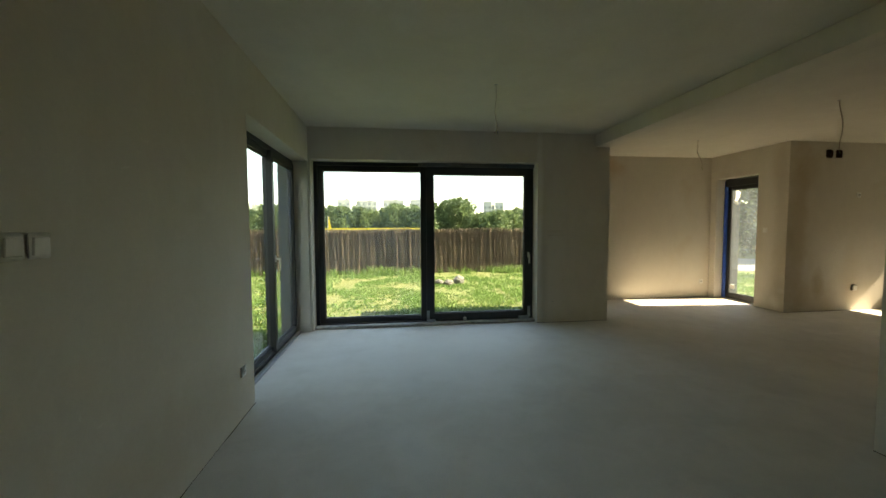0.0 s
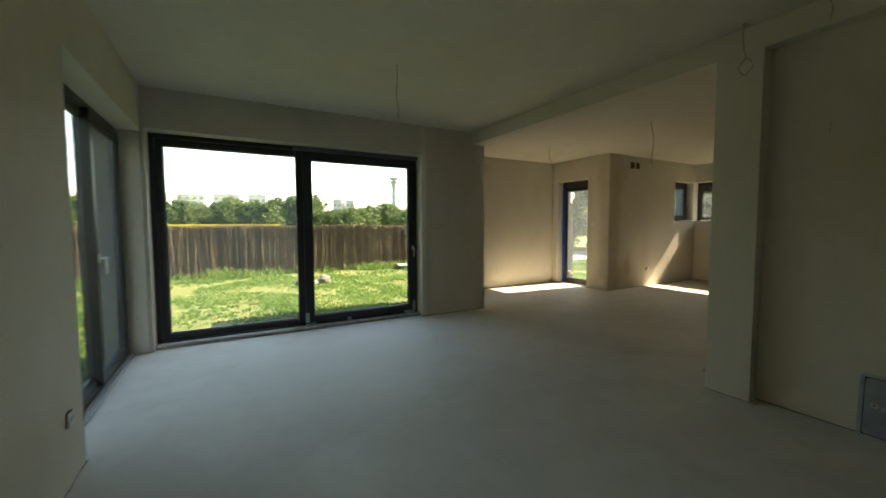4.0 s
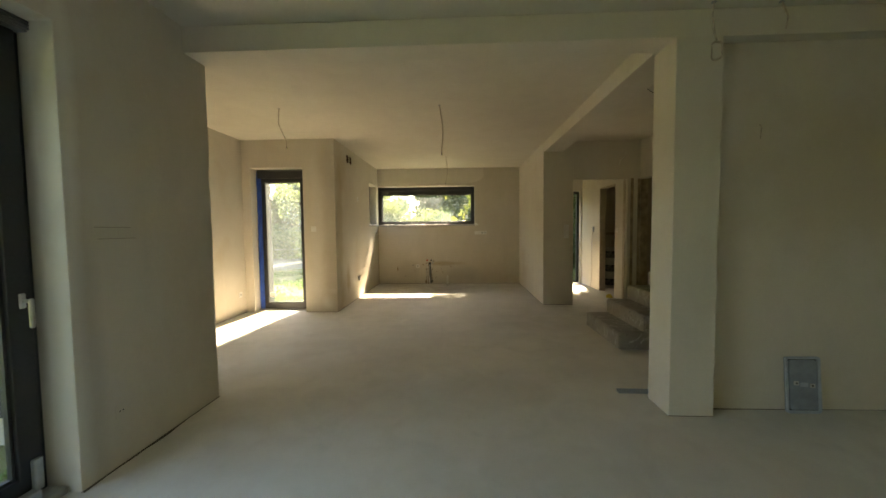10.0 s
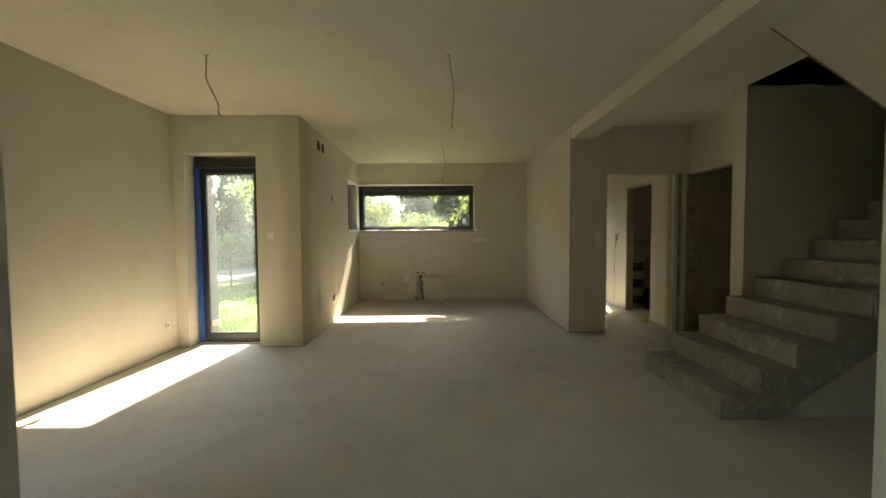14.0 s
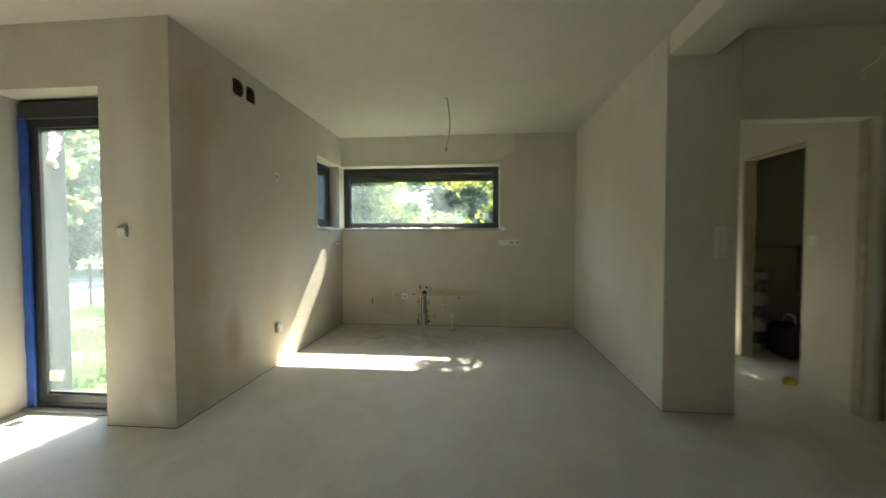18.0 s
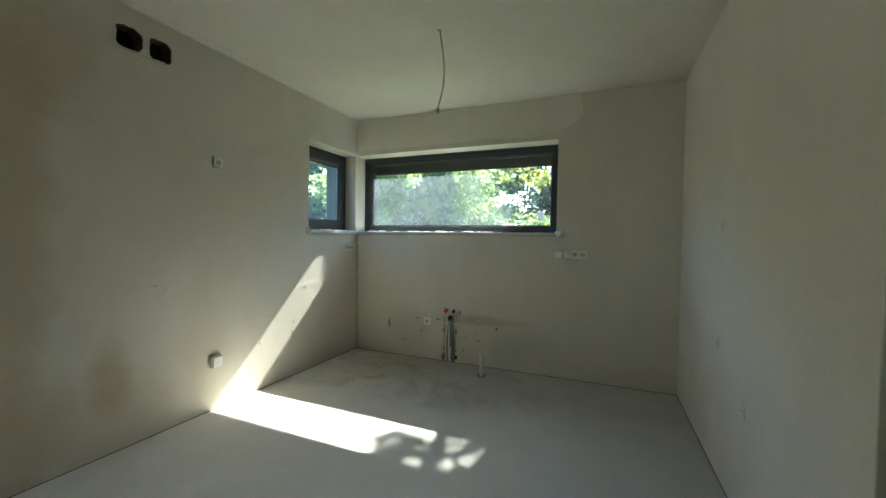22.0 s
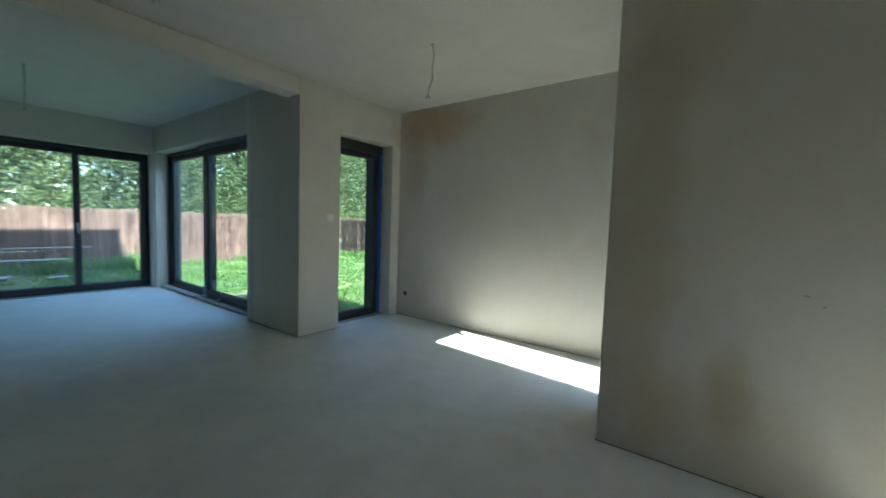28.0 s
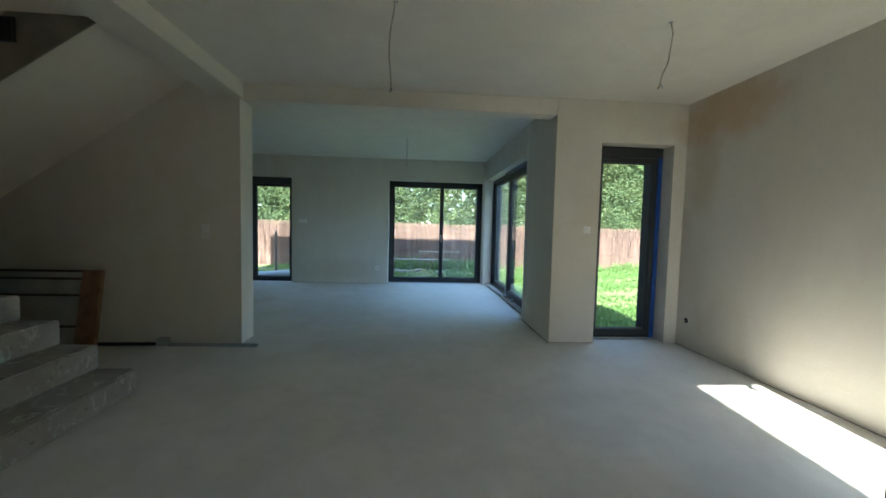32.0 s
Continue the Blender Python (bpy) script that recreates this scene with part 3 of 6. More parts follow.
part("fitting", box(w - 0.085, 0.128, 0.06, w - 0.045, 0.152, 0.21, 0.004), M_ZINC, win, "bare metal corner fitting")

# window_2: two leaves in the west wall
w = W2[1] - W2[0] - 0.006
win = frame_of("window_2", at_west(XW, W2[0] + 0.003, 0.004), w, HEAD - 0.008, "anthracite window to the floor with two leaves", 0.05, 0.185)
leaf(win, 0.045, 0.045, w / 2 + 0.12, HEAD - 0.10, 0.20, 0.06, M_DUSTY)
leaf(win, w / 2 + 0.085, 0.045, w / 2 - 0.13, HEAD - 0.10, 0.16, 0.07, M_MILKY, (w / 2 + 0.125, 1.03))
part("threshold", box(0.0, 0.12, -0.002, w, 0.165, 0.014, 0.004), M_GREYPL, win)

# window_3: single leaf, roller shutter box at its head
w = W1[1] - W1[0] - 0.006
win = frame_of("window_3", at_west(XW, W1[0] + 0.003, 0.004), w, HEAD - 0.008, "narrow anthracite window to the floor with a shutter box", 0.045)
leaf(win, 0.035, 0.04, w - 0.07, HEAD - 0.18, 0.17, 0.05, M_GLASS)
part("shutter_box", box(0.03, 0.13, HEAD - 0.15, w - 0.03, 0.20, HEAD - 0.03, 0.006), M_SLAT, win)


def bay_door(name, m, label, glass, film_side, w):
    win = frame_of(name, m, w, HEAD - 0.006, label, 0.05, 0.18)
    leaf(win, 0.04, 0.035, w - 0.08, HEAD - 0.145, 0.185, 0.07, glass)
    part("shutter_box", box(0.02, 0.15, HEAD - 0.125, w - 0.02, 0.182, HEAD - 0.012, 0.005), M_SLAT, win, "dark roller shutter box")
    x = w - 0.044 if film_side else 0.044
    bm = box(x - (0.018 if film_side else 0.040), 0.158, 0.0, x + 0.028, 0.176, HEAD - 0.02, 0.003)
    bmesh.ops.subdivide_edges(bm, edges=[e for e in bm.edges if abs(e.verts[0].co.z - e.verts[1].co.z) > 1], cuts=40, use_grid_fill=True)
    for v in bm.verts:
        v.co.x += 0.006 * noise.noise(Vector((0, 0, v.co.z * 9))) 
        v.co.y += 0.008 * noise.noise(Vector((3, 0, v.co.z * 7)))
    part("film", bm, M_TAPE, win, "wrinkled blue protective film")
    part("threshold", box(0.0, 0.12, -0.002, w, 0.18, 0.014, 0.004), M_GREYPL, win)
    return win


win = bay_door("door_1", at_west(XS, D1[0] + 0.003, 0.003), "narrow glazed terrace door with blue film on its frame", M_GLASS, True, D1[1] - D1[0] - 0.006)
win = bay_door("door_2", at_east(XE, D2[1] - 0.003, 0.003), "narrow glazed door with dusty pane and blue film", M_DIRTY, False, D2[1] - D2[0] - 0.006)
part("sticker", box(0.145, 0.196, 0.20, 0.235, 0.210, 0.27, 0.001), M_WHITE, win, "white label stuck on the pane")
bm = bmesh.new()
for k, (a, b, r) in enumerate(((0.22, 2.00, 0.030), (0.245, 1.955, 0.040), (0.235, 1.90, 0.034), (0.215, 1.85, 0.028), (0.20, 1.80, 0.036), (0.225, 1.775, 0.030))):
    bmesh.ops.create_circle(bm, cap_ends=True, segments=9, radius=r, matrix=pose(a, 0.2085 - 0.0003 * k, b, 90, 0, 17 * k))
for v in bm.verts:
    v.co.x += 0.012 * noise.noise(v.co * 30)
part("smear", bm, M_SMEAR, win, "white smear of plaster on the pane")

# kitchen corner window
w = KE[1] - KE[0] - 0.006
h = HEADK - SILL - 0.008
win = frame_of("window_4", at_east(XK, KE[1] - 0.003, SILL + 0.004), w, h, "wide strip window with a half-lowered roller shutter", 0.04, 0.19)
leaf(win, 0.035, 0.035, w - 0.07, h - 0.07, 0.20, 0.034, M_HAZY)
SH = empty("roller_shutter", at_east(XK, KE[1] - 0.003, SILL + 0.004))
tagged(SH, "dark roller shutter let down over the window head", "shutter")
for k in range(4):
    z = h - 0.015 - 0.037 * k
    open_at = {1: range(24, 38), 2: (3, 4, 6, 7, 12, 15, 16, 21)}.get(k, ())
    slots = [(0.9 + 0.031 * i, 0.2, z - 0.031, 0.911 + 0.031 * i, 0.3, z - 0.0255) for i in open_at]
    part("slat", cells([(0.098, 0.272, z - 0.0365, w - 0.05, 0.282, z)], slots), M_SLAT, SH)
part("bottom_bar", box(0.098, 0.268, z - 0.062, w - 0.05, 0.286, z - 0.037, 0.004), M_SLAT, SH)
part("guide", box(0.028, 0.266, 0.0, 0.098, 0.292, h, 0.003), M_FRAME, SH)
part("guide", box(w - 0.05, 0.266, 0.0, w - 0.028, 0.292, h, 0.003), M_FRAME, SH)
part("sticker", box(w - 0.205, 0.212, 0.13, w - 0.145, 0.224, 0.225, 0.001), M_SMEAR, win, "white label stuck on the pane")

w2 = KN[1] - KN[0] - 0.006
win = frame_of("window_5", at_north(KN[0] + 0.003, YK, SILL + 0.004), w2, h, "small corner window with an anthracite frame", 0.05, 0.17)
leaf(win, 0.04, 0.04, w2 - 0.08, h - 0.08, 0.165, 0.075, M_MILKY)
part("shutter_box", box(0.04, 0.232, h - 0.14, w2 - 0.04, 0.26, h - 0.01, 0.005), M_SLAT, win)


def rough_sill(name, x0, y0, x1, y1, label):
    """A raw sill bed: a ragged mortar layer on a thin strip."""
    s = empty(name)
    tagged(s, label, "window sill", kind="structure")
    part("bed", box(x0, y0, SILL - 0.028, x1, y1, SILL + 0.006, 0.005), M_PLINTH, s)
    rng = random.Random(len(name))
    bm = bmesh.new()
    horizontal = x1 - x0 > y1 - y0
    for k in range(13):
        u = rng.random()
        c = (x0 + u * (x1 - x0), y0 + 0.015 + 0.05 * rng.random(), SILL + 0.003) if horizontal else (x0 + 0.015 + 0.05 * rng.random(), y0 + u * (y1 - y0), SILL + 0.003)
        bmesh.ops.create_icosphere(bm, subdivisions=1, radius=0.007 + 0.016 * rng.random() ** 2, matrix=Matrix.Translation(c) @ Matrix.Diagonal((1.5, 1.5, 0.5, 1)))
    for v in bm.verts:
        v.co += 0.008 * Vector((noise.noise(v.co * 40), noise.noise(v.co * 40 + Vector((5, 0, 0))), noise.noise(v.co * 40 + Vector((0, 7, 0)))))
    part("mortar", bm, M_PLINTH, s, "crumbs of pale mortar and foam")
    end = (x0 + 0.01, y0 + 0.03, SILL - 0.004)
    bm = bmesh.new()
    bmesh.ops.create_icosphere(bm, subdivisions=3, radius=0.036, matrix=Matrix.Translation(end) @ Matrix.Diagonal((0.9, 1.3, 0.8, 1)))
    for v in bm.verts:
        v.co += 0.014 * Vector((noise.noise(v.co * 30), noise.noise(v.co * 30 + Vector((5, 0, 0))), noise.noise(v.co * 34 + Vector((0, 7, 0)))))
    part("foam", bm, M_WHITE, s, "pale lump of foam at the end of the sill")
    bm = bmesh.new()
    for k in range(9):
        u = 0.30 + 0.68 * (k + 0.6 * rng.random()) / 9
        c, stretch = ((x0 + u * (x1 - x0), y0 + 0.034, SILL + 0.004), (3.6, 1.0, 0.55, 1)) if horizontal else ((x0 + 0.034, y0 + u * (y1 - y0), SILL + 0.004), (1.0, 3.6, 0.55, 1))
        bmesh.ops.create_icosphere(bm, subdivisions=2, radius=0.013 + 0.012 * rng.random(), matrix=Matrix.Translation(c) @ Matrix.Diagonal(stretch))
    for v in bm.verts:
        v.co += 0.009 * Vector((noise.noise(v.co * 32), noise.noise(v.co * 32 + Vector((5, 0, 0))), noise.noise(v.co * 36 + Vector((0, 7, 0)))))
    part("foam_bead", bm, M_WHITE, s, "ragged white bead of foam along the frame")


rough_sill("sill_1", XK - 0.022, KE[0] - 0.06, XK + 0.19, KE[1] - 0.03, "rough unfinished sill under the strip window")
rough_sill("sill_2", KN[0] - 0.03, YK - 0.022, KN[1] + 0.0, YK + 0.17, "rough unfinished sill under the corner window")

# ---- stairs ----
# plaster toned dark: the shadow on the flight's side is in this colour
M_SHADESIDE = plain("shadow_dark_plaster", (0.20, 0.175, 0.14), 0.92, 0.0, 0.2, 6, 0.3, True)
stairs = empty("staircase", pose(4.09, 1.775, 0))
tagged(stairs, "raw stained concrete staircase with a half turn", "staircase", kind="structure")
RISE, GO, NS = 0.175, 0.257, 8
for k in range(NS):
    bm = box(0, -GO * (k + 1) - 0.02, RISE * k, WELL_E - 4.09 - 0.004, -GO * k, RISE * (k + 1), 0.0)
    bmesh.ops.bevel(bm, geom=bm.edges[:], offset=0.012, segments=2, affect="EDGES")
    bmesh.ops.subdivide_edges(bm, edges=[e for e in bm.edges if e.calc_length() > 0.3], cuts=14, use_grid_fill=True)
    for v in bm.verts:
        v.co += 0.007 * Vector((noise.noise(v.co * 9), noise.noise(v.co * 9 + Vector((9, 0, k))), noise.noise(v.co * 11 + Vector((0, 9, k)))))
    part("step", bm, M_CONC, stairs)
# the raking slab under the lower flight
bm = bmesh.new()
y0, y1 = -0.42, -GO * NS
ring = [(0.004, -0.25, 0.0), (0.004, -0.365, 0.0), (0.004, y1, 1.15), (0.004, y1, RISE * NS - 0.02), (0.004, -0.262, 0.17)]
a = [bm.verts.new(p) for p in ring]
b = [bm.verts.new((WELL_E - 4.09 - 0.008, p[1], p[2])) for p in ring]
bm.faces.new(a)
bm.faces.new(b[::-1])
for i in range(len(a)):
    j = (i + 1) % len(a)
    bm.faces.new((a[j], a[i], b[i], b[j]))
part("slab", bm, M_CONC, stairs, "raw concrete raking underside")
LZ = RISE * (NS + 1)
part("landing", box(2.974 - 4.09, YS - 1.775 + 0.004, LZ - 0.20, WELL_E - 4.09 - 0.006, -GO * NS - 0.022, LZ, 0.006), M_CONC, stairs)
for k in range(7):
    y = -GO * NS - 0.02 + GO * k
    part("step", box(2.974 - 4.09, y, LZ + RISE * (k + 1) - 0.019, 4.05 - 4.09, y + GO + 0.02, LZ + RISE * (k + 1), 0.008), M_CONC, stairs)
ya, yb = -GO * NS - 0.02, 1.355 - 1.775


def flight(x0, x1):
    """The raking slab of the upper flight between two sides."""
    bm = bmesh.new()
    ring = [(ya, LZ - 0.198), (1.58 - 1.775, H - 0.003), (yb, H - 0.003), (yb, H + 0.29), (ya, LZ + 0.165)]
    a = [bm.verts.new((x0, y, z)) for y, z in ring]
    b = [bm.verts.new((x1, y, z)) for y, z in ring]
    bm.faces.new(a)
    bm.faces.new(b[::-1])
    for i in range(len(ring)):
        j = (i + 1) % len(ring)
        bm.faces.new((a[j], a[i], b[i], b[j]))
    return bm


part("slab", flight(2.972 - 4.09, 4.048 - 4.09), M_WALL, stairs, "plastered raking underside of the upper flight")
part("string", flight(4.050 - 4.09, 4.062 - 4.09), M_SHADESIDE, stairs, "side of the upper flight, coloured dark for its shadow")

# plastered block wall closing the space under the lower flight
bm = bmesh.new()
ring = [(1.20, 0.0), (1.20, 0.125), (-0.27, 1.12), (-0.27, 0.0)]
a = [bm.verts.new((4.13, y, z)) for y, z in ring]
b = [bm.verts.new((WELL_E - 0.004, y, z)) for y, z in ring]
bm.faces.new(a)
bm.faces.new(b[::-1])
for i in range(4):
    j = (i + 1) % 4
    bm.faces.new((a[j], a[i], b[i], b[j]))
structure("wall_under_stairs", bm, M_WALL, "low plastered wall closing the space under the stairs", "wall", 0.01)

# ---- outdoors ----
def lawn_material():
    m, nt, b = nodes_of("lawn_soil")
    v = mapped(nt)
    big = fac(nt, v, 0.35, 4, 0.6, 0.38, 0.62, 0.6)
    mid = fac(nt, v, 2.2, 6, 0.65, 0.4, 0.66)
    fine = fac(nt, v, 26, 5, 0.7, 0.3, 0.7)
    col = mix(nt, big, (0.10, 0.135, 0.028), (0.15, 0.155, 0.045))
    col = mix(nt, times(nt, mid, 0.5), col, (0.24, 0.235, 0.12))
    col = mix(nt, times(nt, fine, 0.35), col, (0.06, 0.085, 0.018))
    nt.links.new(col, b.inputs["Base Color"])
    b.inputs["Roughness"].default_value = 0.95
    bump(nt, b, fine, 0.8, 0.03)
    return m


def leafy(name, dark, light, third, thin=0.35):
    """Leaves: colour varies from leaf to leaf, some light shines through."""
    m, nt, b = nodes_of(name)
    g = nt.nodes.new("ShaderNodeNewGeometry")
    col = mix(nt, g.outputs["Random Per Island"], dark, light)
    f = fac(nt, mapped(nt), 0.7, 2, 0.5, 0.45, 0.62)
    col = mix(nt, times(nt, f, 0.6), col, third)
    nt.links.new(col, b.inputs["Base Color"])
    b.inputs["Roughness"].default_value = 0.7
    b.inputs["Specular IOR Level"].default_value = 0.25
    tl = nt.nodes.new("ShaderNodeBsdfTranslucent")
    nt.links.new(col, tl.inputs["Color"])
    mx = nt.nodes.new("ShaderNodeMixShader")
    mx.inputs[0].default_value = thin
    nt.links.new(b.outputs[0], mx.inputs[1])
    nt.links.new(tl.outputs[0], mx.inputs[2])
    nt.links.new(mx.outputs[0], nt.nodes["Material Output"].inputs["Surface"])
    return m


M_LAWN = lawn_material()
M_BLADE = leafy("grass_blade", (0.085, 0.15, 0.036), (0.165, 0.28, 0.08), (0.20, 0.28, 0.10), 0.45)
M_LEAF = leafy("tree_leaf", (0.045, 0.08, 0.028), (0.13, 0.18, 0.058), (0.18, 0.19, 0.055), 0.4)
M_HEDGE = leafy("hedge_leaf", (0.085, 0.125, 0.062), (0.15, 0.195, 0.09), (0.17, 0.205, 0.085), 0.45)
M_FAR = leafy("far_foliage", (0.045, 0.075, 0.036), (0.105, 0.145, 0.062), (0.12, 0.165, 0.055), 0.4)
# brighter copy of the leaf; sun from behind is partly in its colour
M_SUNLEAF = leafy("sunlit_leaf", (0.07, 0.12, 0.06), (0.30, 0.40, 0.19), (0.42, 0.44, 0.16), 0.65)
M_YELLOWLEAF = leafy("maple_leaf", (0.15, 0.20, 0.05), (0.34, 0.36, 0.09), (0.42, 0.37, 0.09), 0.6)
# darker copy of the leaf, with the shrubs' shade put into its colour
M_DARKLEAF = leafy("shaded_leaf", (0.022, 0.042, 0.016), (0.065, 0.10, 0.034), (0.08, 0.105, 0.035), 0.2)
M_BARK = plain("bark", (0.10, 0.075, 0.05), 0.95, 0.0, 0.35, 14, 0.6, True)
M_PAVE = plain("pale_paving", (0.17, 0.17, 0.165), 0.9, 0.0, 0.12, 3, 0.1, True)
M_BOARD = plain("weathered_board", (0.32, 0.305, 0.275), 0.9, 0.0, 0.25, 9, 0.3, True)
M_OLDWOOD = plain("grey_old_wood", (0.13, 0.12, 0.105), 0.9, 0.0, 0.25, 9, 0.3, True)
M_ROCK = plain("pale_stone", (0.16, 0.155, 0.14), 0.9, 0.0, 0.2, 6, 0.4, True)


def brush(name, dark, light, third):
    """Heather and willow sticks, each its own brown."""
    m, nt, b = nodes_of(name)
    g = nt.nodes.new("ShaderNodeNewGeometry")
    col = mix(nt, g.outputs["Random Per Island"], dark, light)
    f = fac(nt, mapped(nt, (1, 1, 0.3)), 8, 5, 0.65, 0.4, 0.7)
    col = mix(nt, times(nt, f, 0.4), col, third)
    bundle = fac(nt, mapped(nt, (1, 1, 0.12)), 5.5, 3, 0.6, 0.42, 0.62)
    col = mix(nt, times(nt, bundle, 0.55), col, tuple(0.45 * c for c in dark))
    worn = fac(nt, mapped(nt, (1, 1, 0.5)), 2.6, 6, 0.7, 0.52, 0.70)
    col = mix(nt, times(nt, worn, 0.45), col, tuple(min(0.6, 1.5 * c) for c in light))
    nt.links.new(col, b.inputs["Base Color"])
    b.inputs["Roughness"].default_value = 0.9
    return m


M_BRUSH = brush("brushwood", (0.045, 0.028, 0.018), (0.25, 0.185, 0.13), (0.10, 0.085, 0.06))
M_BRUSHRED = brush("reddish_brushwood", (0.11, 0.065, 0.05), (0.26, 0.165, 0.13), (0.20, 0.135, 0.105))
M_BACK = plain("dark_gap_backing", (0.085, 0.058, 0.042), 0.95, 0.0, 0.45, 22, 0.3, True)

NF, WF = 13.5, -6.7       # garden fences: north along y, west along x

g = 1500
mesh = mesh_from("ground", [(-g, -g, GROUND), (g, -g, GROUND), (g, g, GROUND), (-g, g, GROUND)], [(0, 1, 2, 3)], M_LAWN)
tagged(mesh, "uneven lawn with dry patches reaching to the horizon", "ground", kind="structure")


def blades(name, areas, count, height, seed, label, clear=()):
    """Grass as thin bent blades, in tufts, over rectangles on the ground."""
    r = np.random.default_rng(seed)
    area = np.array([(x1 - x0) * (y1 - y0) for x0, y0, x1, y1 in areas])
    pick = r.choice(len(areas), count, p=area / area.sum())
    a = np.array(areas)[pick]
    x = a[:, 0] + r.random(count) * (a[:, 2] - a[:, 0])
    y = a[:, 1] + r.random(count) * (a[:, 3] - a[:, 1])
    lump = np.array([noise.noise(Vector((p * 0.9, q * 0.9, seed))) for p, q in zip(x, y)])
    fine = np.array([noise.noise(Vector((p * 5.0, q * 5.0, seed + 9))) for p, q in zip(x, y)])
    keep = lump + 0.7 * fine > -0.04 + 0.35 * (r.random(count) - 0.5)
    for x0, y0, x1, y1 in clear:
        keep &= ~((x > x0) & (x < x1) & (y > y0) & (y < y1))
    x, y, lump = x[keep], y[keep], lump[keep]
    n = len(x)
    hh = height * (0.35 + 0.8 * r.random(n)) * (0.8 + 0.7 * np.clip(lump + 0.2, 0, 1))
    an = r.random(n) * 2 * np.pi
    ww = 0.006 + 0.010 * r.random(n)
    lean = hh * (0.2 + 0.9 * r.random(n))
    ln = r.random(n) * 2 * np.pi
    cx, cy = np.cos(an) * ww, np.sin(an) * ww
    z0 = np.full(n, GROUND - 0.005)
    v = np.empty((n, 5, 3))
    v[:, 0] = np.stack((x - cx, y - cy, z0), 1)
    v[:, 1] = np.stack((x + cx, y + cy, z0), 1)
    mx, my = x + np.cos(ln) * lean * 0.35, y + np.sin(ln) * lean * 0.35
    v[:, 2] = np.stack((mx + cx * 0.7, my + cy * 0.7, z0 + hh * 0.65), 1)
    v[:, 3] = np.stack((mx - cx * 0.7, my - cy * 0.7, z0 + hh * 0.65), 1)
    v[:, 4] = np.stack((x + np.cos(ln) * lean, y + np.sin(ln) * lean, z0 + hh), 1)
    i = np.arange(n)[:, None] * 5
    quads = (i + np.array([0, 1, 2, 3])).tolist()
    tris = (i + np.array([3, 2, 4])).tolist()
    ob = mesh_from(name, v.reshape(-1, 3).tolist(), quads + tris, M_BLADE)
    tagged(ob, label, "grass", kind="stuff")
    return ob


blades("grass", [(-5.5, 5.75, 2.5, 13.4)], 70000, 0.065, 3, "sunlit rough grass behind the sliding door")
blades("grass", [(-6.6, -1.0, -1.7, 13.0)], 36000, 0.085, 4, "shaded rough grass beside the west windows")
blades("grass", [(2.5, 7.2, 6.3, 13.4)], 14000, 0.09, 6, "rough grass north of the dining bay")
blades("grass", [(6.4, 5.7, 13.0, 11.5)], 42000, 0.085, 5, "rough sunlit grass outside the narrow door")
blades("grass", [(-6.5, 12.9, 9.0, 13.45), (-6.6, 2.0, -6.1, 13.3)], 9000, 0.28, 7, "tall weeds along the fence foot")


def stick_fence(name, p, q, count, height, seed, label, mat):
    """A brushwood screen: thousands of thin upright sticks on posts and two wires."""
    r = random.Random(seed)
    f = empty(name, pose(p[0], p[1], GROUND))
    tagged(f, label, "fence")
    d = Vector((q[0] - p[0], q[1] - p[1], 0))
    n = Vector((-d.y, d.x, 0)).normalized()
    u = d.normalized()
    verts, faces = [], []
    for k in range(count):
        s = (k + r.random()) / count * d.length
        wv = 0.004 + 0.009 * r.random() ** 2
        c = u * s + n * (0.07 * (r.random() - 0.5))
        top = height * (1 + 0.030 * (r.random() - 0.5) - (0.25 * r.random() if r.random() < 0.3 else 0)) + 0.015 * math.sin(s * 2.1)
        sway = u * (0.16 * (r.random() - 0.5)) + n * (0.03 * (r.random() - 0.5))
        i = len(verts)
        for t, wd in ((0.0, 1.0), (0.5, 0.9), (1.0, 0.6)):
            cc = c + sway * t + Vector((0, 0, t * top)) + u * (0.012 * math.sin(3 * t + k) if t else 0)
            verts += [tuple(cc - u * wv * wd), tuple(cc + n * wv * wd * 0.9), tuple(cc + u * wv * wd), tuple(cc - n * wv * wd * 0.9)]
        for j in (0, 4):
            for e in range(4):
                faces.append((i + j + e, i + j + (e + 1) % 4, i + j + 4 + (e + 1) % 4, i + j + 4 + e))
    me = bpy.data.meshes.new("stick")
    me.from_pydata(verts, [], faces)
    s = link("sticks", me, mat, f)
    tagged(s, "dense upright brown sticks", kind="stuff")
    m = (u.to_track_quat("X", "Z").to_matrix().to_4x4())
    # dark sheet added behind the sticks, for the darkness in their gaps
    bm = box(0, -0.006, 0.0, d.length, 0.006, height * 0.93)
    bmesh.ops.transform(bm, matrix=Matrix.Translation(n * 0.052) @ m, verts=bm.verts[:])
    part("mat", bm, M_BACK, f, "added dark brown sheet for the gaps between sticks")
    for k in range(int(d.length // 2.2) + 1):
        c = u * (2.2 * k) + n * 0.095
        part("post", cyl(c + Vector((0, 0, -0.1)), c + Vector((0, 0, height * 0.97)), 0.03, 8), M_BARK, f)
    for z in (0.35, 0.8, 0.92):
        part("wire", tube([u * s + n * -0.045 + Vector((0, 0, height * z + 0.004 * math.sin(5 * s))) for s in np.linspace(0, d.length, 40)], 0.003, 4), M_BARK, f)
    return f


blades("weeds", [(-6.55, 0.5, -5.6, 6.5)], 9000, 0.42, 17, "tall shaded weeds in front of the west fence")
stick_fence("fence", (WF, NF), (10.0, NF), 4600, 1.55, 11, "brown brushwood screen fence behind the lawn", M_BRUSH)
